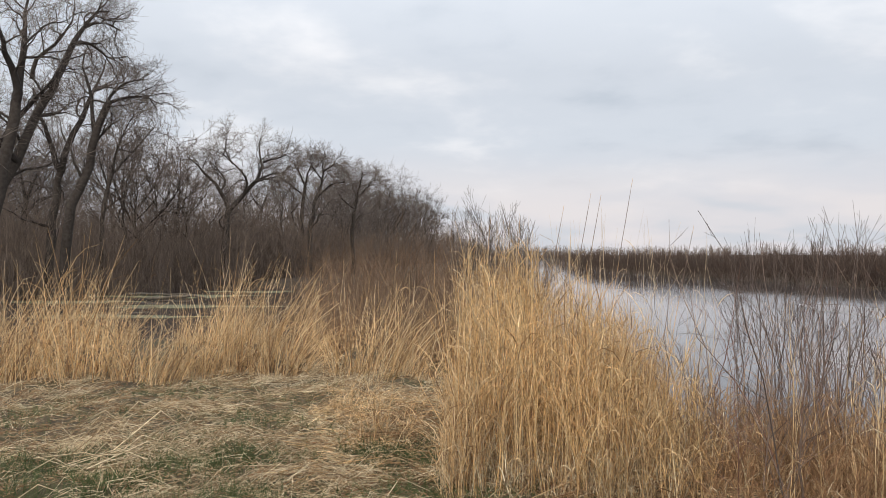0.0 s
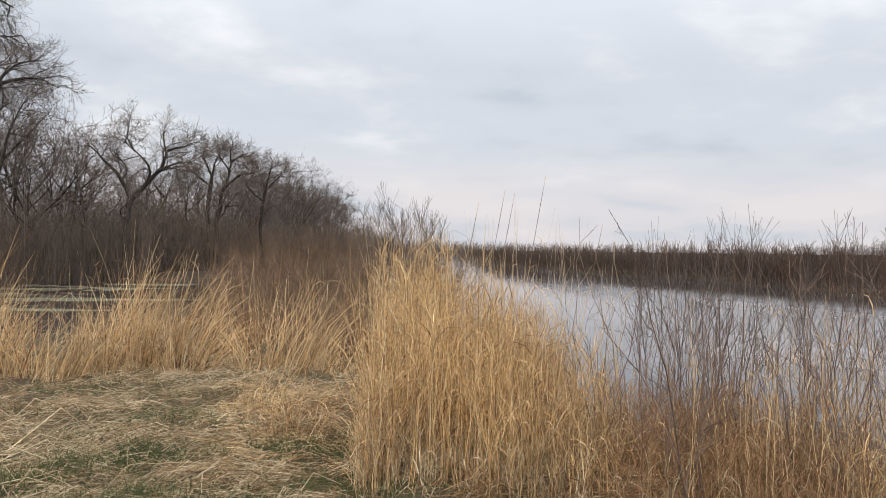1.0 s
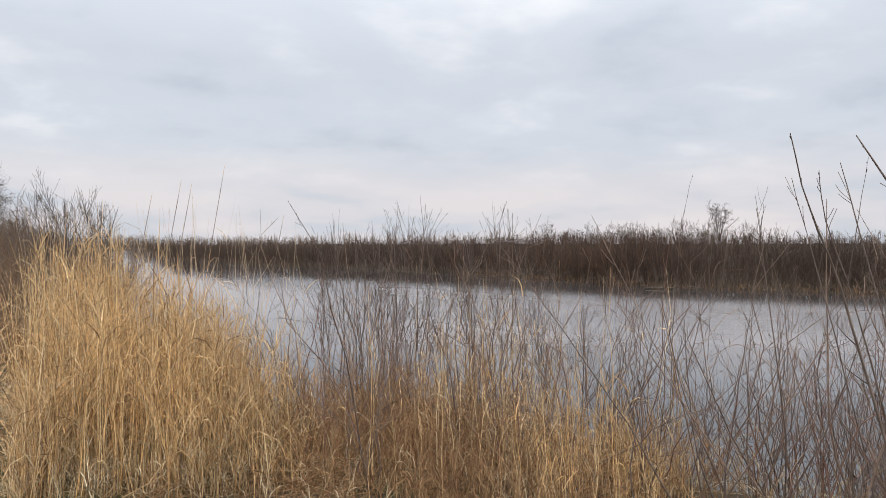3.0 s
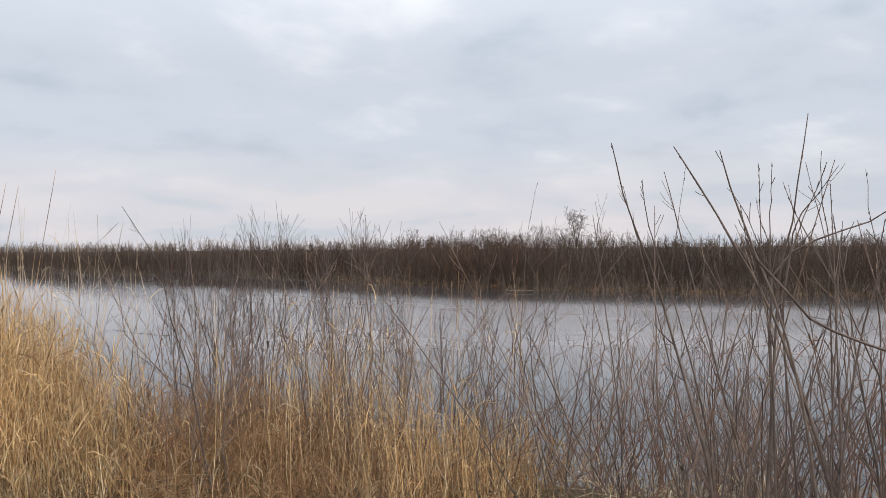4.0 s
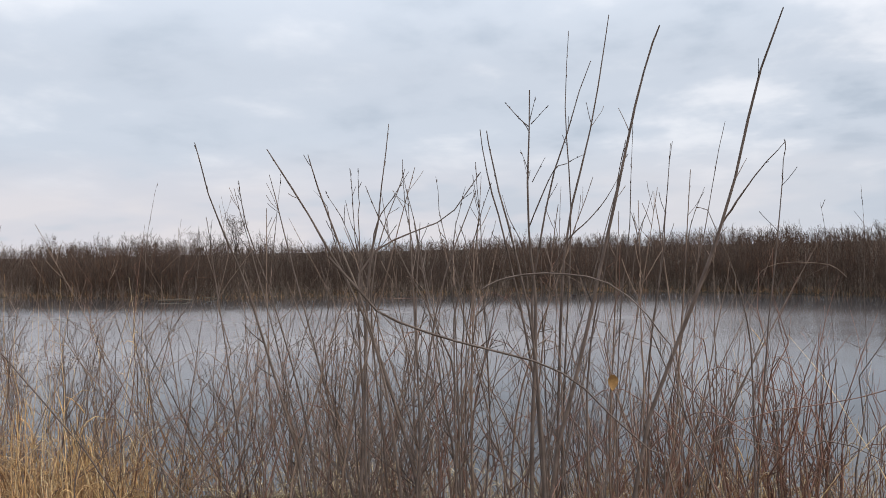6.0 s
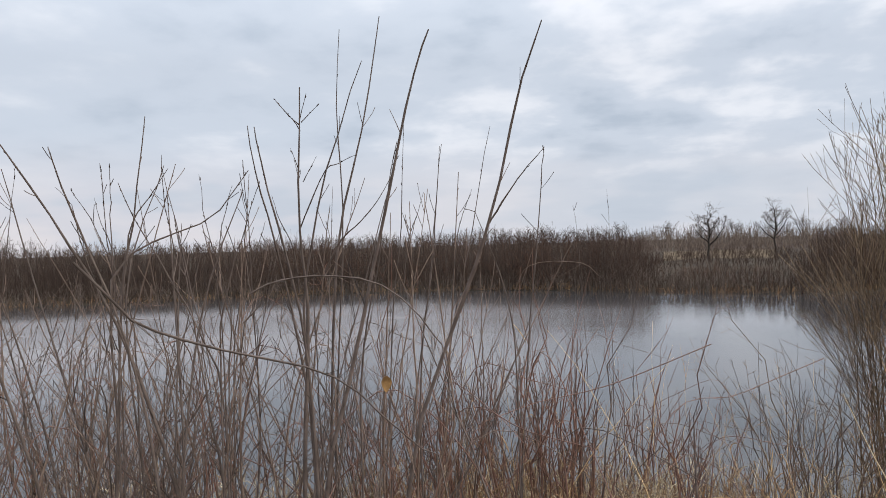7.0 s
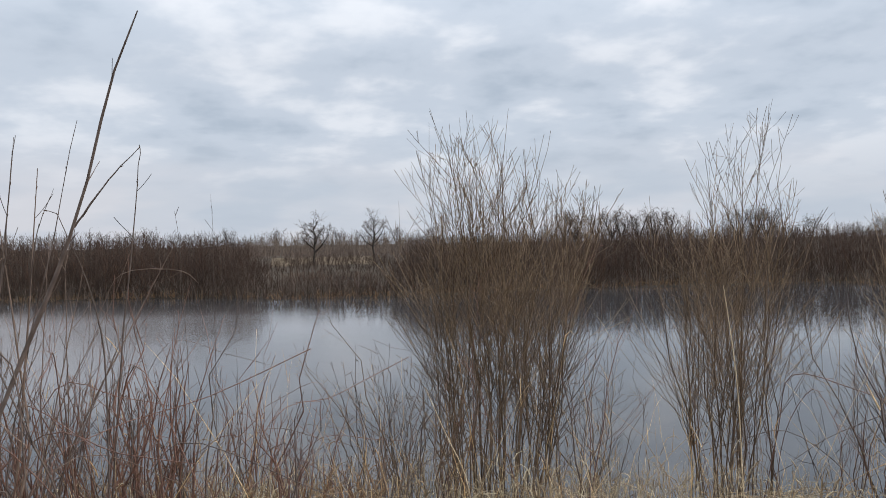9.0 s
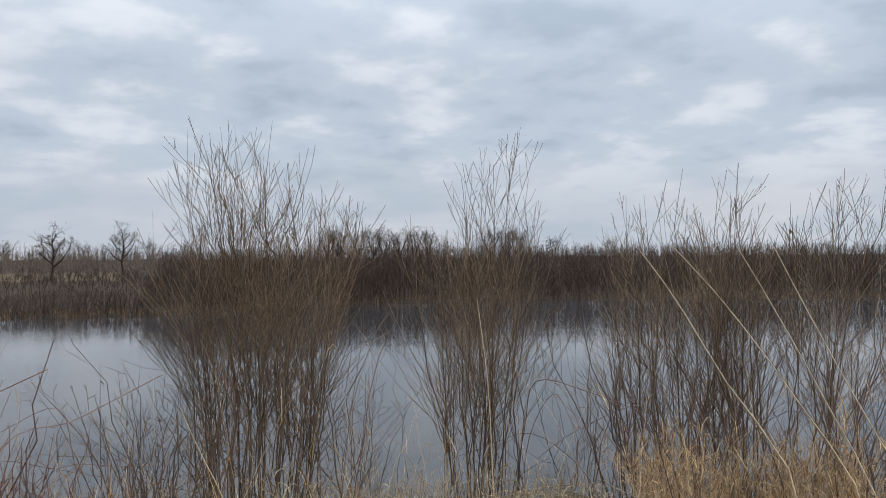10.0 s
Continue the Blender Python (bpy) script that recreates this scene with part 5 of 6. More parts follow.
near_brush("shore_bush", 130, 14, 30, 6.6, 9.0, 1.6, GREY_TWIG, "dark bare twiggy brush at the water's edge", 0.007, 7)
near_brush("shore_bush", 310, 20, 62, 4.8, 8.2, 1.95, GREY_TWIG, "grey-brown bare shoots in front of the water", 0.006, 6)
near_brush("shore_bush", 150, 48, 80, 3.6, 6.4, 1.75, GREY_TWIG, "thin grey shoots among the willow whips", 0.006, 6)
near_brush("shore_bush", 60, 44, 80, 3.0, 4.8, 1.15, RED_TWIG, "short reddish shoots among the willow whips", 0.005, 5, 0.25, 0.35, 0.7, 1)
near_brush("red_bush", 190, 80, 100, 4.4, 6.6, lambda a: np.interp(a, [80, 86, 96, 100], [1.3, 1.7, 1.65, 1.0]), RED_TWIG, "dense reddish shrub stems by the water", 0.0078, 5, 0.12, 0.24, 0.5, 1)
near_brush("shore_bush", 36, 72, 86, 3.8, 6.2, 1.5, GREY_TWIG, "bare grey shoots beside the leaning whip", 0.006, 6)
near_brush("shore_bush", 55, 98, 108, 5.0, 6.8, 1.15, GREY_TWIG, "sparse budded shoots in front of open water", 0.005, 4, 0.08, 0.16)
near_brush("shore_bush", 95, 115, 160, 5.6, 7.4, 1.35, GREY_TWIG, "thin grey shoots between the bank willows", 0.006, 6)
near_brush("shore_bush", 64, 103, 121, 5.4, 6.8, 1.95, GOLD_TWIG, "thin yellow-brown shoots round the willow shrub", 0.006, 7)
near_brush("red_bush", 80, 136, 152, 6.0, 7.3, 1.5, RED_TWIG, "reddish bare shoots round the bank willows", 0.007, 6, 0.16, 0.28, 0.6, 1)

for az, d, tall, leaves in ((27.2, 6.2, 1.15, (0.62, 0.75)), (33.5, 5.6, 1.1, (0.7,)), (103.2, 5.8, 1.2, (0.5, 0.72, 0.9)), (104.8, 5.7, 1.0, (0.6, 0.85)), (136.5, 6.4, 1.9, (0.7, 0.95)), (147.0, 6.3, 2.1, (0.85, 0.97)), (57, 3.9, 1.2, (0.6,))):
    leafy_shoot(az, d, tall, leaves, "thin bare shoot holding a few curled dead leaves")

# ---- reeds and dry grass ----


def reed_stand(name, xy, tall, material, label, radius=0.0032, leafy=3, lean=0.07, leaf_len=0.32):
    """Upright dry reeds with narrow hanging blades."""
    n = len(xy)
    base = on_ground(xy[:, 0], xy[:, 1]) - np.array([0, 0, 0.03])
    # every eighth stem leans well over, and some are snapped
    tilt = np.abs(rng.normal(0, lean, n)) * np.where(rng.uniform(0, 1, n) < 0.14, rng.uniform(2.5, 6.0, n), 1.0)
    P = shoots(base, tall, rng.uniform(0, 2 * pi, n), np.minimum(tilt, 0.9), 0.4, 0.012, 6)
    snapped = np.flatnonzero(rng.uniform(0, 1, n) < 0.07)
    fall = rng.normal(0, 1, (len(snapped), 2)) * 0.1
    for k in (3, 4, 5):
        P[snapped, k, :2] += fall * (k - 2)
        P[snapped, k, 2] -= (tall[snapped] * 0.13) * (k - 2)
    R = taper(n, 6, radius * rng.uniform(0.45, 1.3, n), 0.22)
    idx = np.repeat(np.arange(n), leafy)
    s = rng.uniform(0.08, 0.9, len(idx))
    p, d = along(P, idx, s)
    a = rng.uniform(0, 2 * pi, len(idx))
    L = leaf_len * rng.uniform(0.4, 1.2, len(idx)) * np.minimum(1.0, tall[idx])
    lean0 = rng.uniform(0.15, 0.55, len(idx))
    droop = rng.uniform(0.0, 1.9, len(idx)) ** 1.5
    K = 4
    Q = np.empty((len(idx), K, 3))
    Q[:, 0] = p
    for k in range(1, K):
        t = lean0 + droop * ((k - 0.5) / (K - 1)) ** 1.5
        step = (L / (K - 1))[:, None] * np.stack([np.sin(t) * np.sin(a), np.sin(t) * np.cos(a), np.cos(t)], 1)
        Q[:, k] = Q[:, k - 1] + step
    W = (0.0040 * rng.uniform(0.4, 1.25, len(idx)))[:, None] * np.array([0.8, 1.0, 0.7, 0.12])[None]
    return stuff(name, [tubes(P, R, 3), tubes(Q, W, 3, 0.2)], material, label, "reeds")


def clump_field(n, az0, az1, d0, d1, knots, top, spread=0.22):
    """Plan points gathered into tufts, with the height that top(az, d) gives."""
    kx, kaz, kd = patch(knots, az0, az1, d0, d1)
    pick = rng.integers(0, knots, n)
    xy = kx[pick] + rng.normal(0, spread, (n, 2))
    az = np.degrees(np.arctan2(xy[:, 0], xy[:, 1]))
    keep = (az > az0 - 0.6) & (az < az1 + 2.0)
    xy, az, pick = xy[keep], az[keep], pick[keep]
    d = np.hypot(xy[:, 0], xy[:, 1])
    knot_tall = rng.uniform(0.8, 1.1, knots)[pick]
    return xy, top(az, d) * knot_tall * (0.42 + 0.72 * rng.uniform(0, 1, len(az)) ** 0.9)


eye_top = lambda stops: (lambda az, d: np.maximum(0.25, 1.6 + d * np.tan(np.radians(np.interp(az, *np.array(stops, float).T)))))
# the tall golden stand in the middle; its near side ends in a slanting ragged edge
stand_top = eye_top([(0, 0.2), (3, 0.5), (6, 0.3), (8, -1.4), (12, -3.6), (16, -5.6), (20, -7.0)])
xy, tall = clump_field(2500, 0.6, 13.5, 5.3, 8.2, 110, stand_top, 0.24)
az_, d_ = np.degrees(np.arctan2(xy[:, 0], xy[:, 1])), np.hypot(xy[:, 0], xy[:, 1])
keep = az_ > 0.35 + 0.55 * (d_ - 5.2) + rng.normal(0, 0.35, len(az_))
reed_stand("golden_reeds", xy[keep], tall[keep], REED, "tall dense stand of golden dry reeds", 0.0036, 4, 0.075)
xy, tall = clump_field(750, 9, 17, 5.2, 7.4, 46, eye_top([(9, -3.8), (14, -5.4), (18, -7.0), (21, -8.0)]), 0.26)
reed_stand("golden_reeds", xy, tall, REED, "lower golden reeds on the side of the stand", 0.0032, 4, 0.15)
xy, tall = clump_field(150, 0.3, 2.2, 5.0, 5.5, 8, lambda az, d: np.full_like(az, 0.95), 0.07)
reed_stand("golden_reeds", xy, tall, TAN, "small pale tuft of reeds in front of the stand", 0.0028, 3, 0.08)
xy, tall = clump_field(520, 0.5, 19, 4.9, 6.2, 44, lambda az, d: np.full_like(az, 0.5), 0.2)
reed_stand("bent_grass", xy, tall, STRAW, "bent pale grass at the ragged foot of the reeds", 0.0024, 4, 0.5, 0.34)
# seed stalks that overtop the stand
sx, saz, sd_ = patch(100, 1.2, 19.5, 5.6, 7.6)
tops = 1.6 + sd_ * np.tan(np.radians(rng.uniform(-1.5, 3.4, 100)))
reed_stand("reed_stalks", sx, tops, PALE_STALK, "thin pale reed stalks standing over the stand", 0.003, 1, 0.05, 0.15)
for az, el in ((8.7, 3.5), (10.6, 4.4), (11.3, 4.2), (13.5, 5.4), (17.6, 2.0)):
    x, y = polar(az, 6.0)
    tip = spot(az, el, 6.0, (0, 0, 1.6))
    foot = np.array([x - 0.25, y, float(height(x, y)) - 0.05])
    path = smooth_path([foot, foot * 0.55 + tip * 0.45 + np.array([-0.04, 0, 0.08]), tip], 9)[None]
    V, Q = tubes(path, np.linspace(0.0026, 0.0012, 9)[None], 5)
    hv, hq = tubes(path[:, 5:], np.array([[0.0012, 0.0020, 0.0022, 0.0008]]), 5)
    tall_reed = base_of("tall_reed", foot, "single tall reed with a narrow dark seed head", "reed", "tall reeds")
    part("stalk", [(V, Q)], REED, tall_reed)
    part("seed_head", [(hv, hq)], GREY_TWIG, tall_reed, "narrow grey-brown seed head")
xy, tall = clump_field(420, -2.2, 1.0, 14.5, 17.0, 12, lambda az, d: np.full_like(az, 0.75), 0.25)
reed_stand("rusty_grass", xy, tall, RUST, "reddish brown dead brush behind the grass tussocks", 0.006, 3, 0.5, 0.4)
# rusty mat and tan grass further along the bank
xy, tall = clump_field(1200, 17, 30, 5.0, 6.8, 60, lambda az, d: np.full_like(az, 0.66), 0.2)
reed_stand("rusty_grass", xy, tall, RUST, "rusty brown tangled dead grass beside the reeds", 0.0026, 4, 0.42, 0.34)
xy, tall = clump_field(380, 33, 45, 4.4, 6.0, 36, eye_top([(27, -11), (31, -10.0), (36, -9.0), (40, -10.5), (44, -12)]), 0.2)
reed_stand("tan_grass", xy, tall, REED, "loose tan grass standing in front of the brush", 0.0036, 3, 0.13, 0.3)
xy, tall = clump_field(230, 28.5, 36, 5.0, 6.2, 16, eye_top([(28, -8), (31, -3.4), (34, -3.4), (37, -8)]), 0.18)
reed_stand("tan_grass", xy, tall, TAN, "tall thin clump of tan grass in front of the water", 0.003, 2, 0.12, 0.25)
sx, saz, sd_ = patch(110, 22, 46, 4.4, 6.4)
reed_stand("tan_stalks", sx, 1.6 + sd_ * np.tan(np.radians(rng.uniform(-10, -1.0, 110))), TAN, "thin pale stalks over the tan grass", 0.0028, 1, 0.07, 0.15)
xy, tall = clump_field(600, 76, 104, 4.8, 6.2, 50, lambda az, d: np.full_like(az, 0.42), 0.2)
reed_stand("rusty_grass", xy, tall, RUST, "reddish tangled grass at the foot of the red bushes", 0.0026, 3, 0.45, 0.28)
xy, tall = clump_field(1000, 24, 50, 4.2, 5.6, 60, lambda az, d: np.full_like(az, 0.55), 0.2)
reed_stand("rusty_grass", xy, tall, RUST, "short rusty grass along the bank edge", 0.0024, 4, 0.5, 0.32)
xy, tall = clump_field(260, 17, 46, 4.5, 6.4, 60, lambda az, d: np.full_like(az, 0.55), 0.2)
reed_stand("bent_grass", xy, tall, STRAW, "pale bent grass blades tangled in the rusty mat", 0.0022, 4, 0.55, 0.4)
xy, tall = clump_field(1900, 50, 160, 4.6, 6.5, 170, lambda az, d: np.full_like(az, 0.4), 0.2)
reed_stand("bank_grass", xy, tall, STRAW, "short dead grass at the foot of the bank shrubs", 0.0026, 3, 0.35, 0.28)
xy, tall = clump_field(620, 138, 154, 5.3, 6.1, 14, lambda az, d: np.full_like(az, 0.55), 0.17)
reed_stand("bank_grass", xy, tall, TAN, "pale tussock of bent dry grass below the willows", 0.0026, 4, 0.4, 0.3)
sx, saz, sd_ = patch(170, 84, 156, 4.5, 6.2)
reed_stand("tan_stalks", sx, rng.uniform(0.45, 1.25, 170), TAN, "thin pale stalks leaning among the bank willows", 0.0026, 1, 0.32, 0.2)
# leaning pale stalks in front of the right-hand willows
for d, line in ((3.4, [(138.1, 0.2), (140.4, -3.1), (143.7, -8.7), (148.2, -15.7)]), (3.6, [(140.2, 0.6), (143.8, -3.6), (148.2, -9.8), (152.0, -16.0)]), (3.5, [(144.5, 0.4), (146.6, -3.4), (150.0, -10.0), (153.0, -16.5)]),
                (3.5, [(146.8, 0.4), (149.6, -5.5), (153.0, -12.0), (156.0, -17.0)]), (4.3, [(126.5, -3.1), (127.3, -9.8), (127.6, -16.9)]), (4.0, [(105.6, -10.2), (107.0, -13.4), (108.6, -17.0)])):
    pts = [spot(az, el, d, EYE_B) for az, el in line][::-1]
    path = smooth_path([np.array(ground_spot(line[-1][0] + 0.4, d, EYE_B))] + pts, 11)[None]
    V, Q = tubes(path, np.linspace(0.0040, 0.0018, 11)[None], 5)
    tagged(new("reed_stalk", quad_mesh("reed_stalk", V, Q, PALE_STALK)), "pale dead stalk leaning over the bank", "reed", "leaning stalks")


def tussock(name, tufts, label, lean_az=1.2, material=TAN, thick=0.0062):
    """Tufts of bent grass, each (heading, distance, height, half width, blades): the blades fan out from the middle and lean one way together."""
    pieces = []
    for az, d, tall, wide, n in tufts:
        off = rng.normal(0, 1, (n, 2)) * wide * np.array([1.0, 0.7])
        x, y = polar(az, d)
        base = on_ground(x + off[:, 0], y + off[:, 1]) - np.array([0, 0, 0.03])
        high = tall * rng.uniform(0.22, 1.2, n) * np.exp(-0.5 * (off[:, 0] / (wide * 1.6)) ** 2)
        lean = rng.normal(0, 0.12, 2) + 0.22 * np.array([sin(lean_az), cos(lean_az)])
        push = off / wide * 0.22 + lean + rng.normal(0, 0.2, (n, 2))
        amount = np.clip(np.hypot(push[:, 0], push[:, 1]), 0, 1.0)
        P = shoots(base, high, np.arctan2(push[:, 0], push[:, 1]), amount, 0.6, 0.014, 5)
        pieces.append(tubes(P, taper(n, 5, thick * rng.uniform(0.35, 1.5, n), 0.22), 3))
        p, _ = along(P, np.arange(n), rng.uniform(0.05, 0.85, n))
        L = 0.34 * tall * rng.uniform(0.3, 1.1, n)
        a = rng.uniform(0, 2 * pi, n)
        t = rng.uniform(0.2, 0.8, n)
        Q = np.empty((n, 4, 3))
        Q[:, 0] = p
        for k in range(1, 4):
            Q[:, k] = Q[:, k - 1] + (L / 3)[:, None] * np.stack([np.sin(t) * np.sin(a), np.sin(t) * np.cos(a), np.cos(t)], 1)
            t = t + rng.uniform(0.1, 0.8, n)
        Q[..., 2] = np.maximum(Q[..., 2], base[:, None, 2] + 0.04)
        pieces.append(tubes(Q, taper(n, 4, 0.0050, 0.15), 3, 0.2))
    return stuff(name, pieces, material, label, "grass")


tussock("tan_tussocks", [(-33, 11.6, 1.46, 0.34, 105), (-30.5, 11.6, 1.40, 0.31, 105), (-28.3, 11.7, 1.60, 0.29, 124), (-26.6, 11.5, 1.40, 0.27, 117), (-24.6, 11.1, 1.74, 0.26, 117), (-23, 11.0, 1.18, 0.22, 74)],
        "long row of bent tan grass tussocks behind the mown bank")
tussock("tan_tussocks", [(-21.4, 10.7, 1.06, 0.22, 74), (-19.6, 10.4, 0.95, 0.24, 74), (-18, 10.8, 1.12, 0.20, 68)], "low bent tan grass between the tussocks")
tussock("tan_tussocks", [(-16.4, 11.2, 1.51, 0.26, 117), (-14.6, 11.1, 1.68, 0.29, 142), (-12.6, 11.2, 1.51, 0.27, 124), (-11, 10.7, 1.05, 0.22, 74)], "bent tan grass tussocks with loose pale blades")
tussock("tan_tussocks", [(-6.8, 10.4, 0.95, 0.22, 74), (-5, 10.3, 1.18, 0.26, 105), (-3.2, 11.2, 1.23, 0.24, 105), (-1.6, 11.2, 0.80, 0.19, 55)], "smaller tan grass tussock near the reeds")
tussock("tan_tussocks", [(-7.4, 8.1, 0.62, 0.14, 37), (-6.2, 7.7, 0.62, 0.14, 43), (-3.8, 7.1, 0.69, 0.15, 49), (-5, 6.7, 0.45, 0.17, 31)], "thin low tuft of tan grass on the flattened straw", thick=0.003)
tussock("tan_tussocks", [(-27, 18.3, 1.30, 0.42, 117), (-24.6, 18.1, 1.62, 0.42, 136), (-22.8, 19.8, 1.34, 0.34, 80)], "further tan grass beside the slough", thick=0.0065)
tussock("tan_tussocks", [(-16.6, 18.9, 1.25, 0.34, 105), (-15, 18.3, 1.57, 0.36, 124), (-13.6, 19.8, 1.12, 0.31, 68)], "further tan grass tuft at the slough's edge", thick=0.0065)
tussock("rusty_tussocks", [(-9.6, 12.1, 1.01, 0.34, 80), (-8, 13.4, 1.12, 0.42, 93), (-0.6, 12.4, 0.80, 0.26, 74), (0.6, 14.2, 1.01, 0.30, 74), (-2.4, 14.4, 1.01, 0.42, 86)], "brown dead grass and stalks behind the tan tussocks", material=RUST)
sx, saz, sd_ = patch(110, -30, -1, 10.3, 12.5)
reed_stand("tan_stalks", sx, rng.uniform(0.9, 1.75, 110), TAN, "single pale grass stalks over the tussocks", 0.0038, 1, 0.22, 0.2)

# flattened straw and new grass on the bank
def drift(x, y):
    """Where the flattened straw lies thick (towards 1) and where soil and new grass show (towards -1)."""
    return 0.6 * np.sin(2.1 * x + 1.7 * np.sin(1.6 * y + 0.4)) * np.sin(3.3 * y + 1.4 * np.sin(1.2 * x)) + 0.4 * np.sin(5.3 * x + 2.0 * np.sin(3.1 * y)) * np.sin(6.1 * y + 1.1)


def litter(name, n, az0, az1, d0, d1, material, label, long=0.4, wide=0.0032, lift=0.05, heading=1.2):
    knots = max(6, n // 45)
    kx, _, _ = patch(knots, az0, az1, d0, d1, 0.8)
    pick = rng.integers(0, knots, n)
    a = (heading + rng.normal(0, 0.9, knots))[pick] + rng.normal(0, 0.5, n)
    xy = kx[pick] + rng.normal(0, 1, (n, 2)) * rng.uniform(0.08, 0.32, knots)[pick][:, None]
    if long < 0.2:
        xy = patch(n, az0, az1, d0, d1, 0.8)[0]
    keep = rng.uniform(0, 1, n) < np.clip(0.55 + 1.3 * drift(xy[:, 0], xy[:, 1]), 0.45 if long < 0.2 else 0.1, 1.0)
    xy, a, pick = xy[keep], a[keep], pick[keep]
    n = len(xy)
    L = long * rng.uniform(0.3, 1.2, n)
    K = 3
    t = np.linspace(-0.5, 0.5, K)
    bow = rng.normal(0, 0.22, n)
    X = xy[:, 0:1] + L[:, None] * (t * np.sin(a)[:, None] + bow[:, None] * (t * t * 4 - 1) * np.cos(a)[:, None])
    Y = xy[:, 1:2] + L[:, None] * (t * np.cos(a)[:, None] - bow[:, None] * (t * t * 4 - 1) * np.sin(a)[:, None])
    Z = height(X, Y) + (np.abs(rng.normal(0, lift, n)) * rng.uniform(0.3, 1.6, knots)[pick])[:, None] * (1 - 2.2 * t * t) + rng.normal(0, 0.12, n)[:, None] * t * L[:, None] + 0.006
    return stuff(name, [tubes(np.stack([X, Y, Z], -1), taper(n, K, wide * rng.uniform(0.5, 1.3, n), 0.5), 3, 0.5)], material, label, "grass")


litter("straw_litter", 7800, -33, 2, 4.6, 7.5, STRAW, "flattened pale straw matted over the bank", 0.3, 0.0038, 0.045)
litter("straw_litter", 9500, -33, 2, 7.0, 12.0, STRAW, "flattened straw in front of the tussocks", 0.32, 0.004, 0.035)
litter("straw_litter", 1100, -16, -4, 7.6, 10.2, STRAW, "thin straw over bare soil before the tussocks", 0.32, 0.004, 0.035)
litter("straw_litter", 1000, -8, 1.5, 5.6, 9.0, TAN, "flattened tan straw beside the reeds", 0.45, 0.0036, 0.07)
litter("thatch", 13000, -33, 2, 4.5, 11.0, RUST, "short broken brown straw over the soil", 0.12, 0.0036, 0.02)
litter("thatch", 11000, -33, 2, 4.5, 11.0, STRAW, "short broken pale straw over the soil", 0.14, 0.0032, 0.03)
litter("straw_litter", 500, -32, 1, 4.7, 9.0, STRAW, "long pale straws lying in swirls on the bank", 0.7, 0.0045, 0.09)
litter("straw_litter", 700, -6, 3, 5.0, 9.0, RUST, "matted brown straw near the reeds", 0.5, 0.0045, 0.05)
litter("fallen_reeds", 500, 2, 20, 5.2, 7.0, TAN, "fallen pale reeds crossing the stand", 0.9, 0.0034, 0.22)
litter("straw_litter", 2600, 1, 32, 4.6, 6.4, RUST, "matted brown grass litter at the foot of the reeds", 0.4, 0.0032, 0.08)
litter("straw_litter", 3200, 30, 158, 4.2, 6.4, STRAW, "dead grass litter under the bank shrubs", 0.4, 0.003, 0.08)


def sward(name, n, az0, az1, d0, d1, knots, label, spread=0.2):
    kx, _, _ = patch(knots, az0, az1, d0, d1)
    xy = kx[rng.integers(0, knots, n)] + rng.normal(0, 1, (n, 2)) * np.array([spread * 1.5, spread * 0.7])
    xy = xy[rng.uniform(0, 1, n) < np.clip(0.5 - 1.2 * drift(xy[:, 0], xy[:, 1]), 0.05, 1.0)]
    n = len(xy)
    base = on_ground(xy[:, 0], xy[:, 1]) - np.array([0, 0, 0.01])
    return stuff(name, [blades(base, rng.uniform(0.07, 0.20, n), rng.uniform(0, 2 * pi, n), rng.uniform(0.1, 0.8, n), 0.0034 * rng.uniform(0.7, 1.3, n), 0.6, 3)], GREEN, label, "grass")


sward("green_grass", 11500, -32, 1, 4.7, 7.0, 85, "patches of short new green grass in the straw")
sward("green_grass", 3500, -30, 0, 7.0, 10.0, 50, "sparse green tufts in the flattened straw")
sward("green_grass", 1500, 1, 30, 4.5, 5.3, 20, "short green grass at the front of the reeds")

# ---- driftwood and duckweed ----


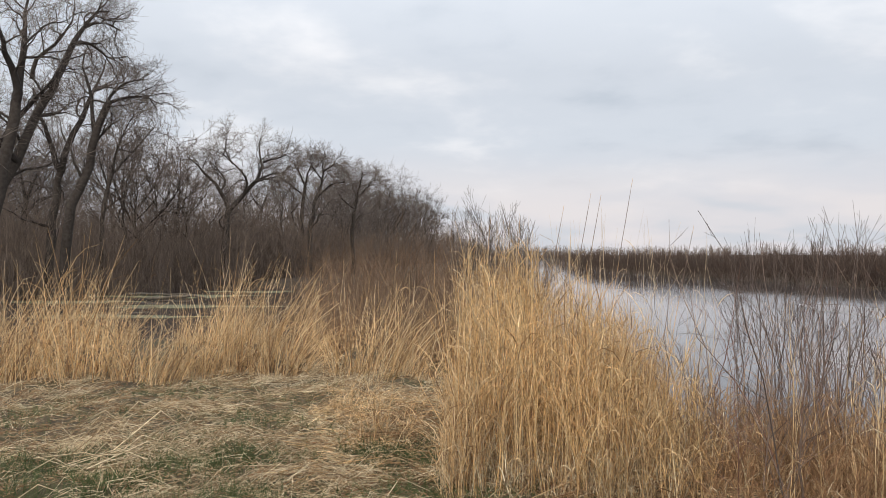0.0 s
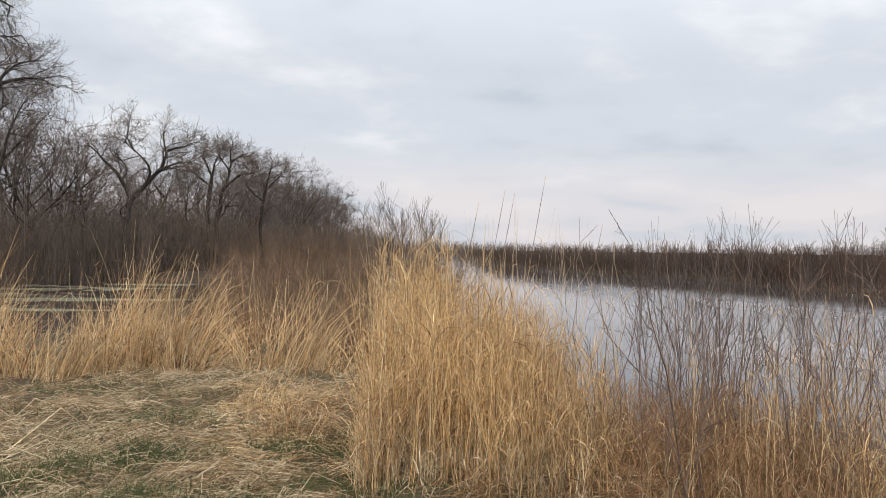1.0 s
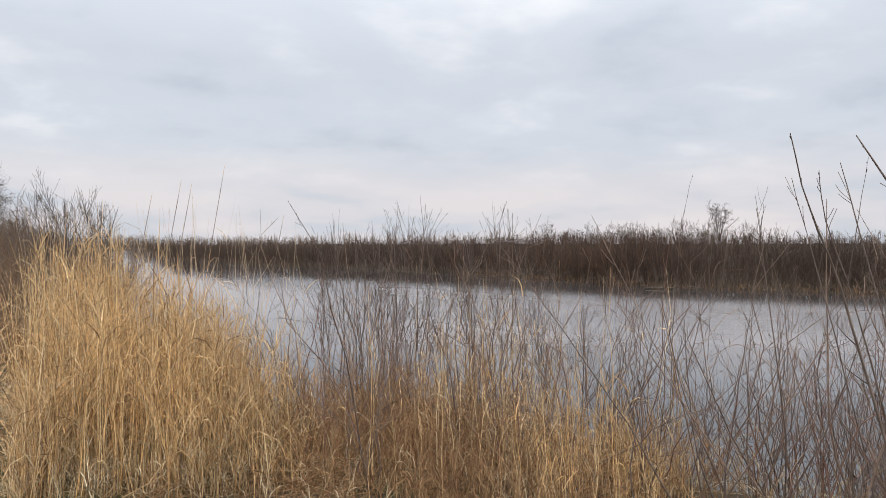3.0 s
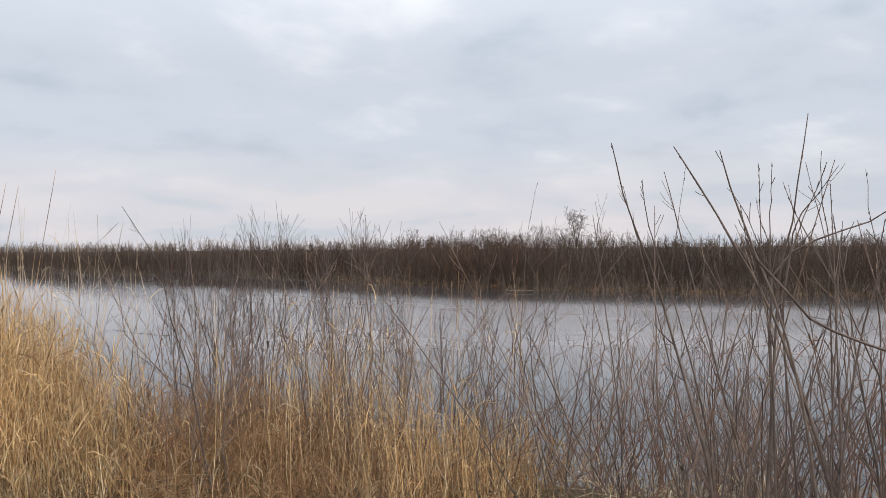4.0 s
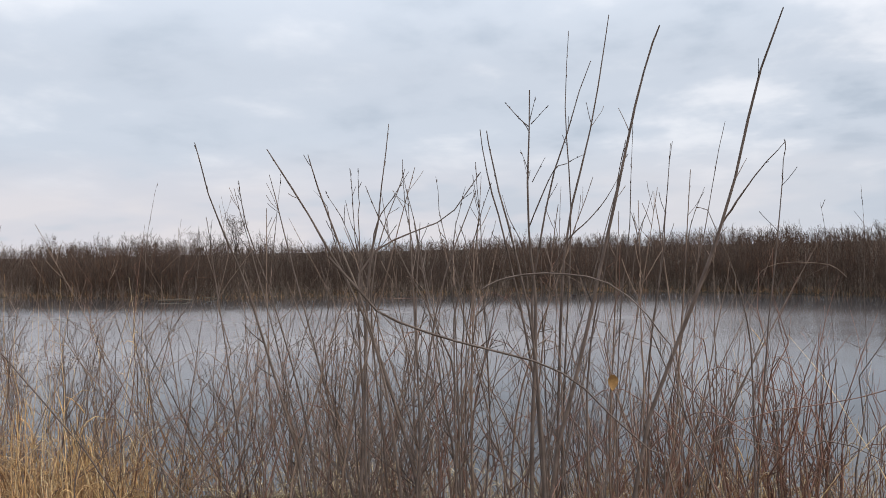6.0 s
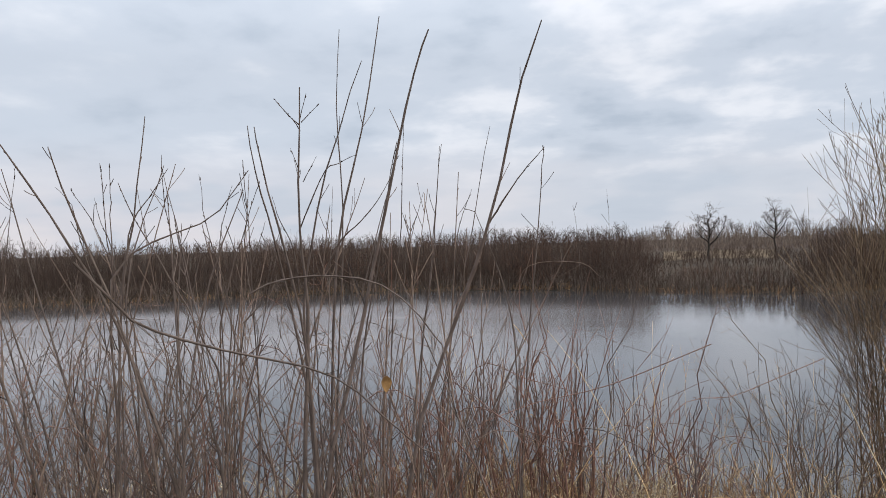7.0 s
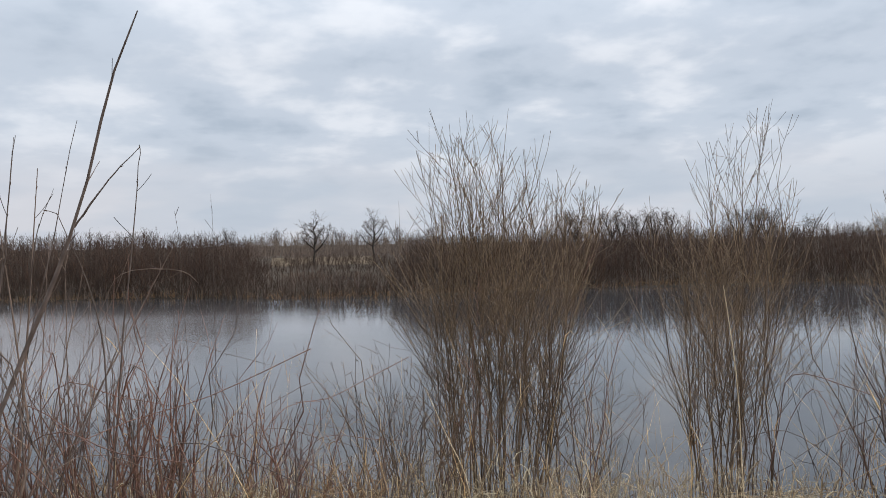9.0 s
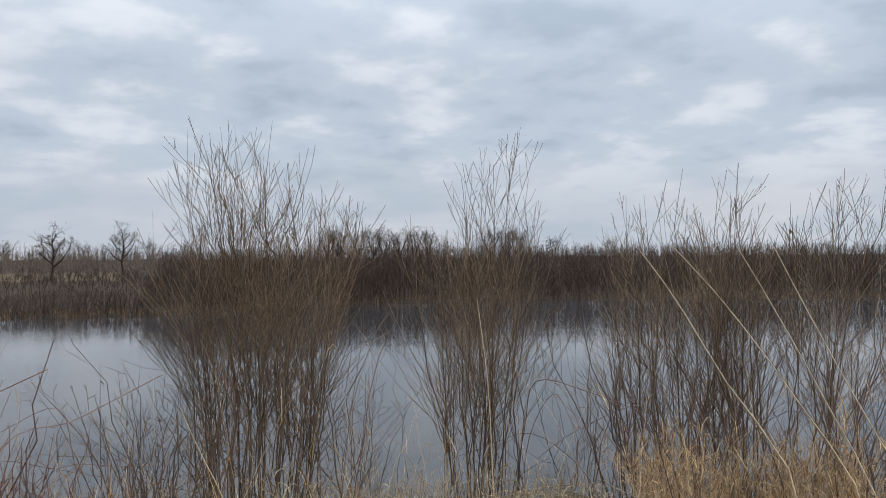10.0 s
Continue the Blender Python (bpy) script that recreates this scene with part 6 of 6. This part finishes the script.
def log(points, radius, label):
    path = smooth_path(points, 9)[None]
    path[:, 1:-1] += rng.normal(0, radius * 0.9, (1, 7, 3)) * np.array([1.0, 1.0, 0.5])
    R = (radius * np.linspace(1, 0.55, 9) * rng.uniform(0.85, 1.15, 9))[None]
    tw, tr = twigs(path, R, 3, 0.12, 0.8, 0.3, 0.9, 0.1, 4, 0.5)
    V, Q = join([tubes(path, R, 8), tubes(tw, tr, 5)])
    return tagged(new("driftwood_log", quad_mesh("driftwood_log", V, Q, PALE_WOOD)), label, "log", "driftwood")


def low(az, d, z):
    x, y = polar(az, d)
    return (x, y, z)


log([low(43.4, 43.0, -0.74), low(44.8, 42.6, -0.70), low(45.6, 42.9, -0.76)], 0.045, "pale weathered log lying at the far waterline")
log([low(46.4, 43.3, -0.7), low(47.2, 43.0, -0.75)], 0.035, "small pale driftwood stick at the far waterline")
log([low(-21.8, 46, -0.6), low(-19.8, 47, -0.62), low(-17.6, 46, -0.68)], 0.09, "grey fallen branch lying in the slough")
log([low(-20.5, 44, -0.72), low(-18.0, 43.5, -0.6), low(-16.6, 43, -0.72)], 0.09, "dark fallen branch across the slough")
log([low(-22.5, 36, -0.74), low(-20.0, 36.5, -0.7)], 0.06, "thin drifted branch on the slough")
for az, d, wx_, wy_ in ((-20, 48, 6.0, 1.6), (-17.5, 38, 4.2, 1.0), (-23, 33, 3.5, 0.9), (-13.5, 52, 2.8, 1.2), (-26, 44, 4.0, 1.2)):
    cx, cy = polar(az, d)
    turns = 40
    t = np.arange(turns) * 2 * pi / turns
    wob = 1 + 0.25 * np.sin(3 * t + az) + 0.15 * np.sin(7 * t + d)
    outer = np.stack([cx + wx_ * wob * np.cos(t), cy + wy_ * wob * np.sin(t), np.full(turns, WATER_Z + 0.006)], 1)
    inner = np.stack([cx + 0.04 * wx_ * np.cos(t), cy + 0.04 * wy_ * np.sin(t), np.full(turns, WATER_Z + 0.02)], 1)
    k = np.arange(turns)
    q = np.stack([k, (k + 1) % turns, turns + (k + 1) % turns, turns + k], 1)
    tagged(new("duckweed", quad_mesh("duckweed", np.concatenate([outer, inner]), q, ALGAE)), "olive duckweed mat floating on the slough", "duckweed", kind="stuff")
